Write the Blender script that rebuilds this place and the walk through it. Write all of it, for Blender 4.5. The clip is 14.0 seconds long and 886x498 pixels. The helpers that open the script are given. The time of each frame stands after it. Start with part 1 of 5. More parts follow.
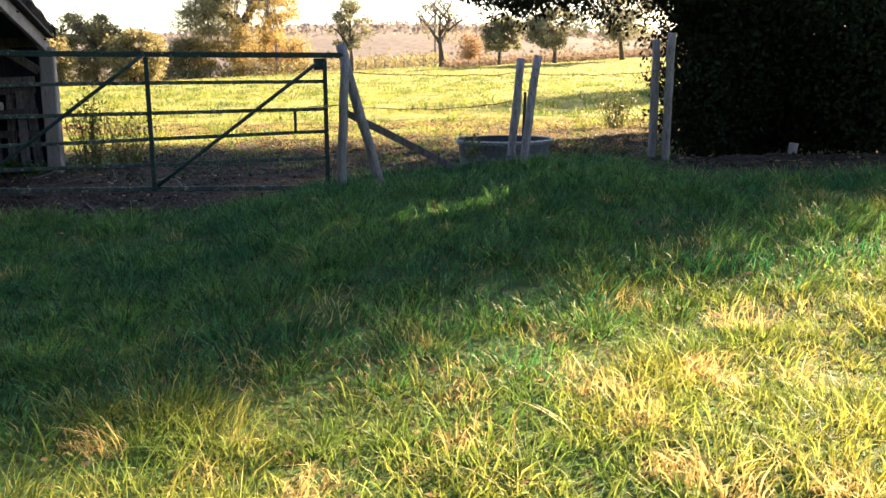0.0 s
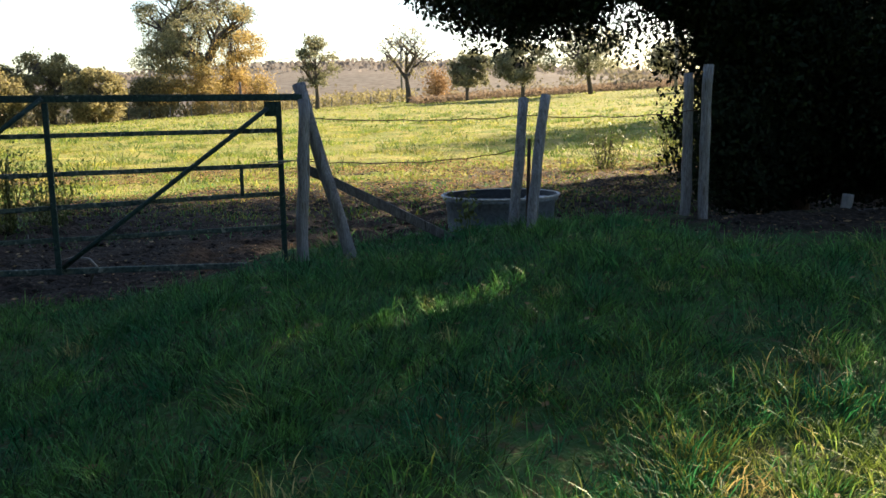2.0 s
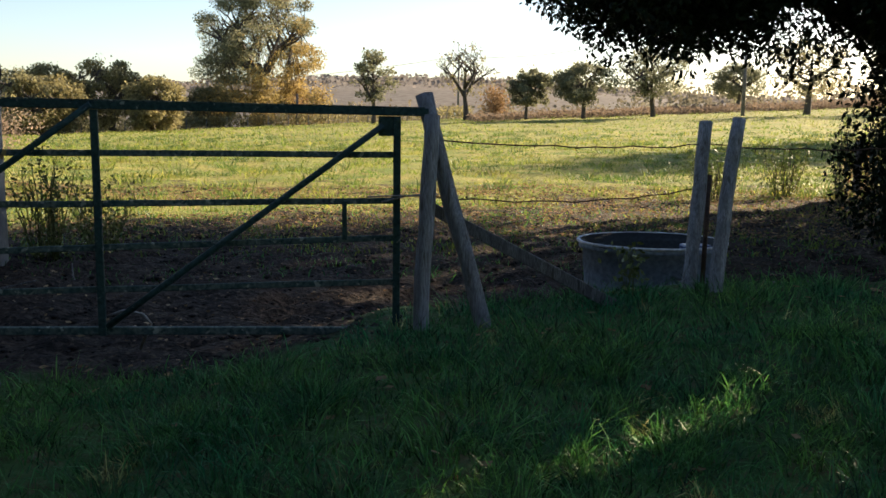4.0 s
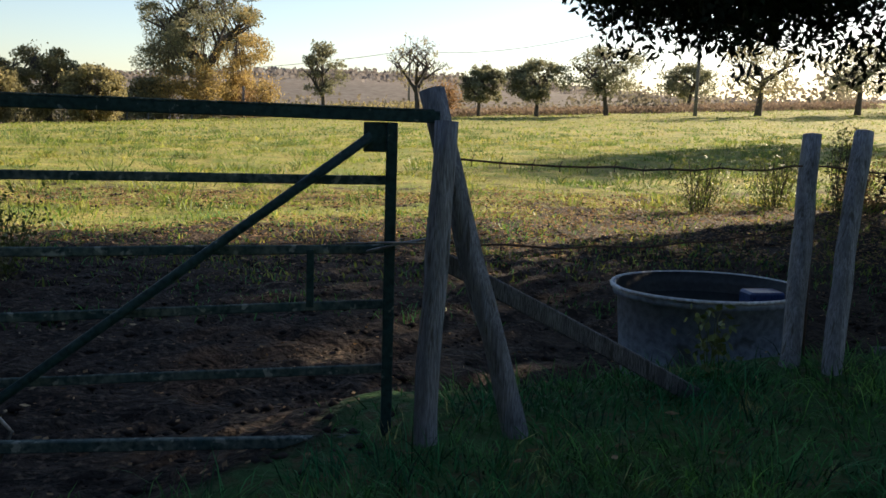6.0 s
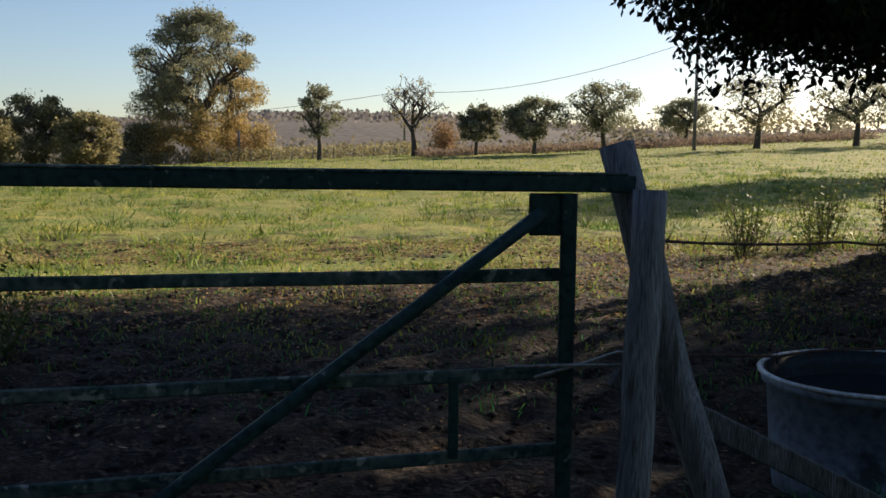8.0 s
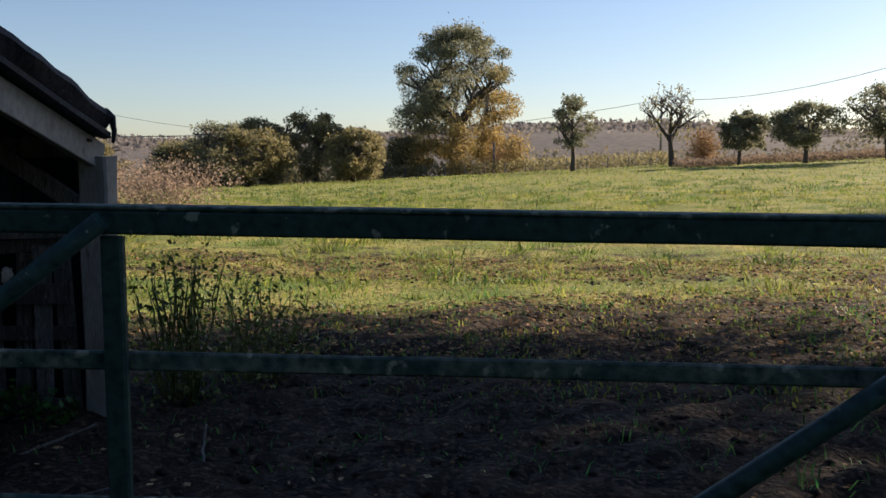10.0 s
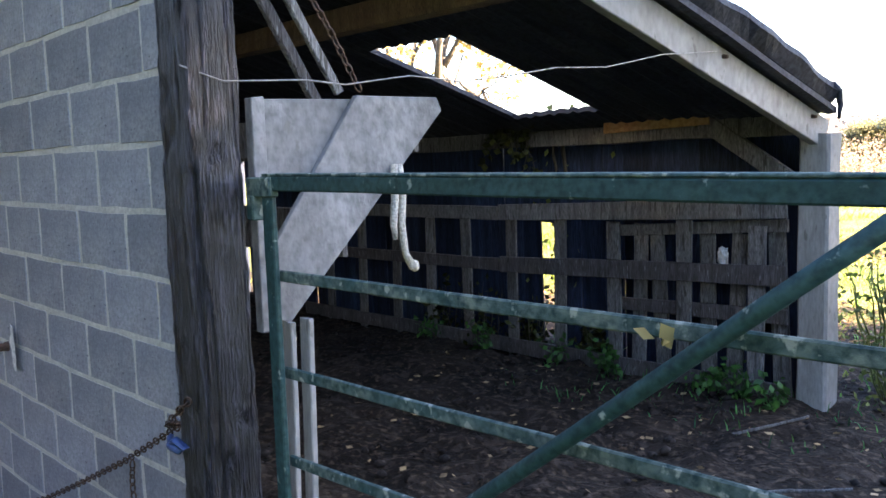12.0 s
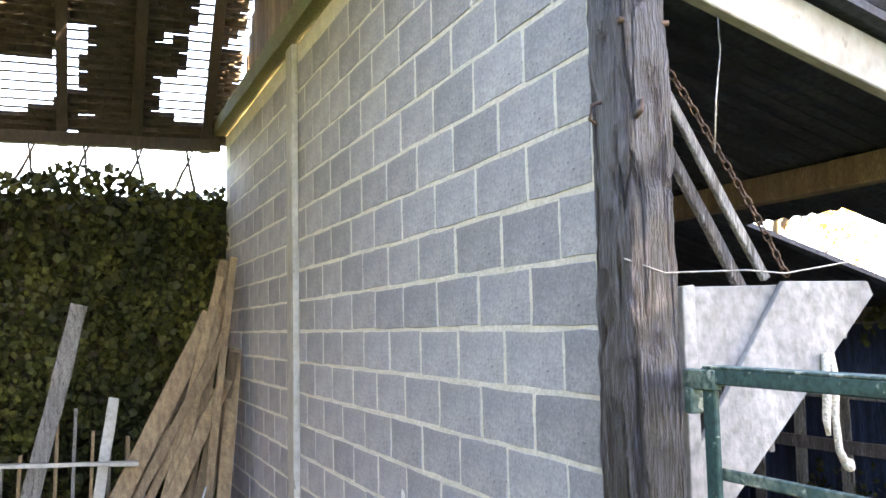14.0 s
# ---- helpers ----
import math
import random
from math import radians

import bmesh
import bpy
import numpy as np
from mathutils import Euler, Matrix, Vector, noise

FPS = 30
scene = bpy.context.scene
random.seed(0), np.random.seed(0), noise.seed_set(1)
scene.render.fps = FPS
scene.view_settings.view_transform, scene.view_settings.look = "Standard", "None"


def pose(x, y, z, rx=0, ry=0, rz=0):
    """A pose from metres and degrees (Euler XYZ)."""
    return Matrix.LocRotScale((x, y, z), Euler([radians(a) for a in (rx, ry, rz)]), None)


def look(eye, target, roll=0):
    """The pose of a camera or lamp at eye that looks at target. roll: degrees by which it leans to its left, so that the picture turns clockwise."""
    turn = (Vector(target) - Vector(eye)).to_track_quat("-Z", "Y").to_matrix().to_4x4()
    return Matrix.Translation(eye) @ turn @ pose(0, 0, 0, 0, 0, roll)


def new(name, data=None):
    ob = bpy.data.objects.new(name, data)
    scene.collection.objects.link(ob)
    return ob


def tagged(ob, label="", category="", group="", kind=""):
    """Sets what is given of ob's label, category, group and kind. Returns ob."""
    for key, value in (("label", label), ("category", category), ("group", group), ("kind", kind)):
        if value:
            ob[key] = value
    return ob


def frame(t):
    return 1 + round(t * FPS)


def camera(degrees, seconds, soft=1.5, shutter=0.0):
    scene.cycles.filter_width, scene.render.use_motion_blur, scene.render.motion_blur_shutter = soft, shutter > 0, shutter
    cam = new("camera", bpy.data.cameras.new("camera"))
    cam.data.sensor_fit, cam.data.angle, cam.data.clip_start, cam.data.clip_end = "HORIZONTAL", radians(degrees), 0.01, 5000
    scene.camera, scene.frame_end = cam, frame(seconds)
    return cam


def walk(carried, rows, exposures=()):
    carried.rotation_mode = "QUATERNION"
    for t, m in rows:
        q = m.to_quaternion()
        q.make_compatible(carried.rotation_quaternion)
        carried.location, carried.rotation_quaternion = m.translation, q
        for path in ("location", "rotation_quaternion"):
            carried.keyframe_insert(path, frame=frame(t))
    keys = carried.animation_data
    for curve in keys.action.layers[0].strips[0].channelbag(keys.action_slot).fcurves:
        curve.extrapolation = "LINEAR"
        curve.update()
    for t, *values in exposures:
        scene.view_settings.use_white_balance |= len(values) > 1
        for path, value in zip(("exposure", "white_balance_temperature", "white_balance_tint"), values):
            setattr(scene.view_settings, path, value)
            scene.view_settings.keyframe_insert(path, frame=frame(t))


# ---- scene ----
cam = camera(52.9, 14.0, soft=1.6)

PATH = [
    (0, (3.287, -7.905, 1.28), (3.517, -5.96, 0.874), -0.2),
    (0.5, (3.305, -7.442, 1.29), (3.507, -5.493, 0.889), -2.4),
    (1, (3.319, -7.038, 1.263), (3.467, -5.076, 0.906), -1.0),
    (1.5, (3.385, -6.623, 1.274), (3.678, -4.675, 0.925), -0.2),
    (2, (3.351, -6.187, 1.328), (3.653, -4.237, 0.997), -0.9),
    (2.5, (3.202, -5.775, 1.33), (3.473, -3.815, 1.042), 0.8),
    (3, (3.134, -5.367, 1.304), (3.383, -3.404, 1.014), 0.2),
    (3.5, (3.031, -4.986, 1.318), (3.222, -3.016, 1.026), 0.6),
    (6, (2.898, -3.011, 1.37), (3.215, -1.059, 1.069), 1.8),
    (6.5, (2.771, -2.736, 1.381), (3.104, -0.781, 1.118), 0.8),
    (7, (2.665, -2.479, 1.41), (2.995, -0.52, 1.174), 0.5),
    (9.5, (2.492, -1.506, 1.445), (2.784, 0.462, 1.247), 1.7),
    (10, (2.412, -1.393, 1.467), (2.185, 0.584, 1.272), 0.0),
    (10.5, (2.233, -1.368, 1.449), (1.512, 0.489, 1.272), -1.6),
    (11, (2.182, -1.354, 1.458), (1.015, 0.263, 1.3), -1.5),
    (11.5, (2.172, -1.294, 1.451), (0.788, 0.142, 1.303), -1.9),
    (12, (2.137, -1.27, 1.438), (0.644, 0.045, 1.233), -1.9),
    (12.5, (2.088, -1.343, 1.437), (0.547, -0.092, 1.204), -1.487),
    (13, (2.002, -1.461, 1.446), (0.42, -0.258, 1.223), 1.1),
    (13.2, (1.974, -1.499, 1.447), (0.357, -0.339, 1.243), 1.1),
    (13.5, (1.932, -1.536, 1.474), (0.241, -0.477, 1.342), 0.8),
    (13.6, (1.914, -1.542, 1.479), (0.194, -0.526, 1.383), -0.1),
    (14, (1.945, -1.551, 1.53), (0.102, -0.809, 1.702), -1.27),
]
EXPOSURES = ((0, 3.1, 7400, 22), (0.5, 2.65, 7100, 19), (1.0, 2.5, 6900, 12), (2.0, 2.35, 6700, 12), (3.0, 2.05, 6600, 13), (6.0, 1.65, 6400, 14), (7.0, 1.3, 6200, 14), (9.5, 1.15, 5900, 17),
             (10.0, 1.3, 6000, 18), (10.6, 1.75, 6000, 18), (11.0, 1.9, 6200, 19), (11.5, 2.8, 6300, 20), (12.0, 4.6, 6500, 21), (12.5, 5.65, 6800, 21), (13.2, 5.65, 6800, 21), (13.6, 5.65, 6900, 22), (14.0, 5.9, 7700, 24))
walk(cam, [(t, look(eye, target, roll)) for t, eye, target, roll in PATH], EXPOSURES)

# ---- world, sun, exposure ----
SUN_AZ = radians(51.5)          # from +Y towards +X
SUN_EL = radians(23)
sky_world = bpy.data.worlds.new("sky")
scene.world = sky_world
sky_world.use_nodes = True
_n = sky_world.node_tree.nodes
_sky = _n.new("ShaderNodeTexSky")
_sky.sky_type = "NISHITA"
_sky.sun_disc = False
_sky.sun_elevation, _sky.sun_rotation = SUN_EL, SUN_AZ
_sky.air_density, _sky.dust_density, _sky.ozone_density = 1.0, 0.5, 1.5
_n["Background"].inputs[1].default_value = 0.05
sky_world.node_tree.links.new(_sky.outputs[0], _n["Background"].inputs[0])
_sd = Vector((math.sin(SUN_AZ) * math.cos(SUN_EL), math.cos(SUN_AZ) * math.cos(SUN_EL), math.sin(SUN_EL)))
_sl = bpy.data.lights.new("sun", "SUN")
_sl.energy, _sl.angle, _sl.color = 5.0, radians(0.6), (1.0, 0.80, 0.53)
_so = new("sun", _sl)
_so.matrix_world = look(_sd * 60, (0, 0, 0))


# ---- materials ----
def mat(name, c1, c2, rough=0.8, scale=3.0, fine=60.0, bump=0.3, metal=0.0, spots=None, stretch=(1, 1, 1), rand=0.0, trans=0.0,
        spot_scale=9.0, spot_cut=0.58, bump_dist=0.01, island=False, grit=1.0):
    """Two-scale procedural surface: c1/c2 mixed by broad noise, fine grain in value and relief, optional spots of a third colour."""
    m = bpy.data.materials.new(name)
    m.use_nodes = True
    nt = m.node_tree
    N, L = nt.nodes, nt.links
    b = N["Principled BSDF"]
    b.inputs["Roughness"].default_value, b.inputs["Metallic"].default_value = rough, metal
    tc = N.new("ShaderNodeTexCoord")
    mp = N.new("ShaderNodeMapping")
    mp.inputs["Scale"].default_value = stretch
    L.new(tc.outputs["Object"], mp.inputs[0])

    def noise_node(s, det=4.0):
        t = N.new("ShaderNodeTexNoise")
        t.inputs["Scale"].default_value, t.inputs["Detail"].default_value = s, det
        L.new(mp.outputs[0], t.inputs["Vector"])
        return t

    def ramp(src, lo, hi):
        r = N.new("ShaderNodeMapRange")
        r.inputs["From Min"].default_value, r.inputs["From Max"].default_value = lo, hi
        L.new(src, r.inputs["Value"])
        return r.outputs[0]

    def mix(f, a, c):
        x = N.new("ShaderNodeMix")
        x.data_type = "RGBA"
        if isinstance(f, float):
            x.inputs[0].default_value = f
        else:
            L.new(f, x.inputs[0])
        for i, v in ((6, a), (7, c)):
            if isinstance(v, tuple):
                x.inputs[i].default_value = (*v, 1)
            else:
                L.new(v, x.inputs[i])
        return x.outputs[2]

    broad, grain = noise_node(scale), noise_node(fine, 6.0)
    col = mix(ramp(broad.outputs[0], 0.32, 0.68), c1, c2)
    dark = tuple(0.55 * v for v in c1)
    col = mix(ramp(grain.outputs[0], 0.62, 0.62 - 0.32 / grit), col, dark)
    if spots:
        sp = noise_node(spot_scale, 5.0)
        col = mix(ramp(sp.outputs[0], spot_cut, spot_cut + 0.06), col, spots)
    if rand:
        oi = N.new("ShaderNodeNewGeometry" if island else "ShaderNodeObjectInfo")
        hs = N.new("ShaderNodeHueSaturation")
        r = N.new("ShaderNodeMapRange")
        r.inputs["To Min"].default_value, r.inputs["To Max"].default_value = 1 - rand, 1 + rand
        L.new(oi.outputs["Random Per Island" if island else "Random"], r.inputs["Value"])
        L.new(r.outputs[0], hs.inputs["Value"])
        L.new(col, hs.inputs["Color"])
        col = hs.outputs[0]
    L.new(col, b.inputs["Base Color"])
    if bump:
        bp = N.new("ShaderNodeBump")
        bp.inputs["Strength"].default_value, bp.inputs["Distance"].default_value = bump, bump_dist
        L.new(grain.outputs[0], bp.inputs["Height"])
        L.new(bp.outputs[0], b.inputs["Normal"])
    if trans:
        tr = N.new("ShaderNodeBsdfTranslucent")
        L.new(col, tr.inputs[0])
        ms = N.new("ShaderNodeMixShader")
        ms.inputs[0].default_value = trans
        L.new(b.outputs[0], ms.inputs[1])
        L.new(tr.outputs[0], ms.inputs[2])
        L.new(ms.outputs[0], N["Material Output"].inputs[0])
    return m


WOOD_GREY = mat("weathered_grey_wood", (0.125, 0.122, 0.12), (0.255, 0.25, 0.245), 0.85, 5, 40, 1.0, stretch=(6, 6, 0.8), spots=(0.07, 0.066, 0.06), rand=0.15)
POST_GREY = mat("silvered_post_wood", (0.17, 0.172, 0.18), (0.345, 0.35, 0.365), 0.7, 5, 30, 0.9, stretch=(7, 7, 0.7), spots=(0.085, 0.08, 0.072), spot_scale=7, spot_cut=0.6, rand=0.2)
WOOD_PALE = mat("pale_bleached_board", (0.25, 0.245, 0.23), (0.38, 0.37, 0.35), 0.85, 3, 18, 0.4, stretch=(5, 1.5, 1.0), spots=(0.17, 0.165, 0.15), spot_cut=0.64, grit=0.45)
WOOD_BROWN = mat("brown_board", (0.12, 0.082, 0.05), (0.25, 0.18, 0.105), 0.85, 5, 45, 0.5, stretch=(5, 5, 1), rand=0.42)
WOOD_DARK = mat("dark_old_timber", (0.07, 0.06, 0.058), (0.15, 0.138, 0.138), 0.9, 6, 30, 1.0, stretch=(5, 5, 0.6), spots=(0.26, 0.26, 0.27), spot_cut=0.63, spot_scale=20, bump_dist=0.02)
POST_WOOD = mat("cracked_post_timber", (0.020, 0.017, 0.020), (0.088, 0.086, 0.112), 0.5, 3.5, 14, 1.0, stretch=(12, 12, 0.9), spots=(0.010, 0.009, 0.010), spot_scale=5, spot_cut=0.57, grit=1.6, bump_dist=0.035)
RACK_WOOD = mat("bleached_rack_board", (0.16, 0.158, 0.155), (0.27, 0.268, 0.262), 0.85, 3.5, 26, 0.6, stretch=(2, 1.2, 1.0), spots=(0.15, 0.145, 0.135), spot_scale=11, spot_cut=0.67, grit=0.7)
BARN_WOOD = mat("dark_barn_timber", (0.018, 0.014, 0.011), (0.042, 0.032, 0.024), 0.9, 6, 30, 0.6, stretch=(4, 4, 0.6))
WOOD_MOSS = mat("mossy_beam", (0.10, 0.10, 0.04), (0.13, 0.15, 0.05), 0.9, 4, 40, 0.6)
BLOCK = mat("concrete_block", (0.20, 0.206, 0.235), (0.32, 0.32, 0.34), 0.95, 5.0, 70, 0.7, spots=(0.07, 0.07, 0.085), spot_scale=60, spot_cut=0.665, rand=0.15, bump_dist=0.007, grit=0.5)
MORTAR = mat("mortar", (0.46, 0.44, 0.39), (0.58, 0.555, 0.50), 0.95, 6, 45, 0.8, grit=0.45)
PAINT_GREEN = mat("flaking_green_gate_paint", (0.018, 0.052, 0.052), (0.036, 0.08, 0.077), 0.55, 6, 50, 0.3, spots=(0.22, 0.26, 0.23), spot_scale=30, spot_cut=0.66)
RAIL_GREEN = mat("lichened_green_rail", (0.030, 0.072, 0.072), (0.155, 0.185, 0.155), 0.8, 11, 50, 0.4, spots=(0.26, 0.285, 0.245), spot_scale=26, spot_cut=0.60)
RUST = mat("rusty_steel", (0.07, 0.042, 0.03), (0.13, 0.075, 0.05), 0.8, 8, 60, 0.5, metal=0.3)
WIRE = mat("galvanised_wire", (0.30, 0.29, 0.27), (0.42, 0.40, 0.38), 0.55, 8, 60, 0.1, metal=0.6)
ROPE = mat("pale_rope", (0.52, 0.48, 0.40), (0.62, 0.58, 0.50), 0.95, 20, 120, 0.8)
TUB = mat("grey_blue_tub", (0.30, 0.37, 0.46), (0.40, 0.47, 0.56), 0.5, 3, 30, 0.2, spots=(0.12, 0.13, 0.13), spot_scale=5, spot_cut=0.62)
# inner faces of the trough, much darker than its outside
TUB_INNER = mat("dark_tub_inside", (0.018, 0.022, 0.024), (0.035, 0.042, 0.044), 0.6, 4, 40, 0.2)
PLASTIC_BLUE = mat("blue_plastic", (0.03, 0.06, 0.16), (0.05, 0.09, 0.22), 0.4, 6, 60, 0.1)
ROOF_DARK = mat("black_roof_sheet", (0.026, 0.030, 0.042), (0.050, 0.056, 0.075), 0.7, 4, 40, 0.3)
SLATE = mat("roof_tile", (0.018, 0.014, 0.012), (0.042, 0.032, 0.026), 0.85, 5, 40, 0.5, rand=0.2)
SHEET_BLUE = mat("dark_blue_boarding", (0.011, 0.018, 0.040), (0.034, 0.056, 0.125), 0.75, 3, 30, 0.4, stretch=(6, 6, 0.5), rand=0.35)
GRASS = mat("grass_blade", (0.022, 0.165, 0.058), (0.145, 0.30, 0.05), 0.5, 1.7, 9, 0, rand=0.85, trans=0.45, island=True, spots=(0.40, 0.36, 0.13), spot_scale=2.6, spot_cut=0.63)
# lawn grass with straw; its yellow also stands in for sunlight
GRASS_SUN_TINT = mat("sun_tinted_lawn_grass", (0.12, 0.235, 0.045), (0.40, 0.395, 0.085), 0.55, 1.9, 9, 0, rand=0.6, trans=0.45, island=True, spots=(0.52, 0.42, 0.17), spot_scale=2.9, spot_cut=0.56)
FIELD_TUFT = mat("field_tuft", (0.075, 0.155, 0.035), (0.20, 0.25, 0.06), 0.6, 0.8, 5, 0, rand=0.4, trans=0.4, island=True)
GRASS_FIELD = mat("field_grass", (0.12, 0.22, 0.036), (0.385, 0.35, 0.088), 0.6, 0.5, 5, 0, rand=0.3, trans=0.52, island=True)
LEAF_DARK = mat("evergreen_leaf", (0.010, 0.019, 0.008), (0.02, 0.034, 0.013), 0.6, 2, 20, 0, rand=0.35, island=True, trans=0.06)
LEAF_IVY = mat("ivy_leaf", (0.012, 0.018, 0.006), (0.082, 0.088, 0.02), 0.6, 1.3, 20, 0, rand=0.5, island=True, trans=0.15)
# oak and orchard leaves are paled, carrying distance haze in their colour
LEAF_OAK = mat("autumn_oak_leaf", (0.23, 0.22, 0.12), (0.34, 0.29, 0.13), 0.6, 0.25, 3, 0, rand=0.3, island=True, trans=0.5)
LEAF_GOLD = mat("golden_leaf", (0.40, 0.29, 0.11), (0.34, 0.29, 0.115), 0.6, 0.3, 3, 0, rand=0.3, island=True, trans=0.5)
LEAF_ORCH = mat("orchard_leaf", (0.19, 0.205, 0.13), (0.29, 0.28, 0.17), 0.6, 0.4, 3, 0, rand=0.3, island=True, trans=0.5)
LEAF_BROWN = mat("dry_brown_leaf", (0.28, 0.175, 0.09), (0.40, 0.27, 0.15), 0.8, 3, 20, 0, rand=0.4, island=True, trans=0.3)
LEAF_NETTLE = mat("fresh_nettle_leaf", (0.035, 0.13, 0.025), (0.09, 0.22, 0.04), 0.55, 2, 20, 0, rand=0.4, island=True, trans=0.3)
LEAF_WEED = mat("nettle_leaf", (0.09, 0.15, 0.03), (0.24, 0.22, 0.06), 0.6, 2, 20, 0, rand=0.4, island=True, trans=0.25)
BARK = mat("bark", (0.06, 0.05, 0.04), (0.11, 0.095, 0.08), 0.9, 4, 20, 0.8, stretch=(3, 3, 0.6))
# distance haze is mixed into the far woodland's colour
WOODS = mat("haze_tinted_autumn_woodland", (0.215, 0.195, 0.185), (0.20, 0.195, 0.195), 0.95, 0.02, 0.3, 0, rand=0.10, island=True, trans=0.45)
BRACKEN = mat("rusty_bracken", (0.235, 0.175, 0.13), (0.27, 0.215, 0.16), 0.9, 0.5, 5, 0, rand=0.2, island=True, trans=0.4)
LEAF_PINK = mat("dry_bramble", (0.42, 0.31, 0.24), (0.36, 0.28, 0.2), 0.8, 2, 20, 0, rand=0.3, island=True, trans=0.5)
for _m, _spec in ((LEAF_DARK, 0.12), (LEAF_IVY, 0.18), (GRASS, 0.35), (GRASS_SUN_TINT, 0.2), (GRASS_FIELD, 0.12), (LEAF_BROWN, 0.15), (PAINT_GREEN, 0.25), (RAIL_GREEN, 0.2), (WOOD_GREY, 0.2), (WOOD_PALE, 0.2), (LEAF_OAK, 0.2), (LEAF_ORCH, 0.2), (LEAF_GOLD, 0.2), (ROOF_DARK, 0.2), (SHEET_BLUE, 0.25)):
    _m.node_tree.nodes["Principled BSDF"].inputs["Specular IOR Level"].default_value = _spec
WHITE = mat("white_paint", (0.75, 0.75, 0.74), (0.82, 0.82, 0.8), 0.7, 3, 40, 0.1)
WATER = mat("water", (0.02, 0.025, 0.03), (0.03, 0.035, 0.04), 0.03, 2, 6, 0.02)


def ground_material():
    """Turf, mud and dead-leaf litter by place on the plan, each with its own grain."""
    m = bpy.data.materials.new("turf_and_mud")
    m.use_nodes = True
    nt = m.node_tree
    N, L = nt.nodes, nt.links
    b = N["Principled BSDF"]
    b.inputs["Roughness"].default_value = 0.95
    b.inputs["Specular IOR Level"].default_value = 0.15
    geo = N.new("ShaderNodeNewGeometry")
    at = N.new("ShaderNodeAttribute")
    at.attribute_name = "mud"

    def nz(s, d=6.0):
        t = N.new("ShaderNodeTexNoise")
        t.inputs["Scale"].default_value, t.inputs["Detail"].default_value = s, d
        L.new(geo.outputs["Position"], t.inputs["Vector"])
        return t.outputs[0]

    def rng(src, a, c):
        r = N.new("ShaderNodeMapRange")
        r.inputs["From Min"].default_value, r.inputs["From Max"].default_value = a, c
        L.new(src, r.inputs["Value"])
        return r.outputs[0]

    def mix(f, a, c):
        x = N.new("ShaderNodeMix")
        x.data_type = "RGBA"
        L.new(f, x.inputs[0])
        for i, v in ((6, a), (7, c)):
            if isinstance(v, tuple):
                x.inputs[i].default_value = (*v, 1)
            else:
                L.new(v, x.inputs[i])
        return x.outputs[2]

    turf = mix(rng(nz(0.8), 0.35, 0.65), (0.028, 0.085, 0.028), (0.065, 0.125, 0.035))
    pasture = mix(rng(nz(0.9), 0.35, 0.65), (0.125, 0.18, 0.038), (0.295, 0.27, 0.08))
    sep = N.new("ShaderNodeSeparateXYZ")
    L.new(geo.outputs["Position"], sep.inputs[0])
    turf = mix(rng(sep.outputs["Y"], 3.5, 7.0), turf, pasture)
    turf = mix(rng(nz(14), 0.5, 0.68), turf, (0.09, 0.075, 0.035))
    turf = mix(rng(nz(3.1), 0.62, 0.72), turf, (0.15, 0.125, 0.06))
    mud = mix(rng(nz(2.2), 0.35, 0.65), (0.011, 0.009, 0.008), (0.033, 0.024, 0.018))
    mud = mix(rng(nz(26), 0.53, 0.68), mud, (0.10, 0.072, 0.05))
    mud = mix(rng(nz(9), 0.56, 0.66), mud, (0.06, 0.046, 0.036))
    mud = mix(rng(nz(60), 0.60, 0.72), mud, (0.03, 0.024, 0.02))
    add = N.new("ShaderNodeMath")
    add.operation = "ADD"
    L.new(at.outputs["Fac"], add.inputs[0])
    sub = N.new("ShaderNodeMapRange")
    sub.inputs["To Min"].default_value, sub.inputs["To Max"].default_value = -0.7, 0.7
    L.new(nz(1.7), sub.inputs["Value"])
    L.new(sub.outputs[0], add.inputs[1])
    col = mix(rng(add.outputs[0], 0.35, 0.65), turf, mud)
    L.new(col, b.inputs["Base Color"])
    bp = N.new("ShaderNodeBump")
    bp.inputs["Strength"].default_value, bp.inputs["Distance"].default_value = 1.0, 0.05
    L.new(nz(18), bp.inputs["Height"])
    L.new(bp.outputs[0], b.inputs["Normal"])
    return m


GROUND = ground_material()


# ---- building helpers ----
def thing(name, loc, label="", category="", group="", kind=""):
    ob = new(name)
    ob.empty_display_size = 0.1
    ob.location = loc
    return tagged(ob, label, category, group, kind)


def base_of(ob):
    off = Vector((0, 0, 0))
    while ob:
        off = off + ob.location
        ob = ob.parent
    return off


def link_mesh(name, me, material, parent=None, label="", loc=None):
    ob = new(name, me)
    if material and not me.materials:
        me.materials.append(material)
    if parent:
        ob.parent = parent
    if label:
        ob["label"] = label
    return ob


def part(name, bm, material, parent=None, label="", smooth=False):
    """One bmesh, in world metres, as one mesh object under a thing or a part."""
    if parent:
        bm.transform(Matrix.Translation(-base_of(parent)))
    me = bpy.data.meshes.new(name)
    bm.normal_update()
    bm.to_mesh(me)
    bm.free()
    if smooth:
        me.shade_smooth()
    return link_mesh(name, me, material, parent, label)


def solo(name, bm, material, loc, label, category, group="", kind="", smooth=False):
    """A thing of one mesh with its origin at loc."""
    bm.transform(Matrix.Translation(-Vector(loc)))
    me = bpy.data.meshes.new(name)
    bm.normal_update()
    bm.to_mesh(me)
    bm.free()
    if smooth:
        me.shade_smooth()
    ob = link_mesh(name, me, material)
    ob.location = loc
    return tagged(ob, label, category, group, kind)


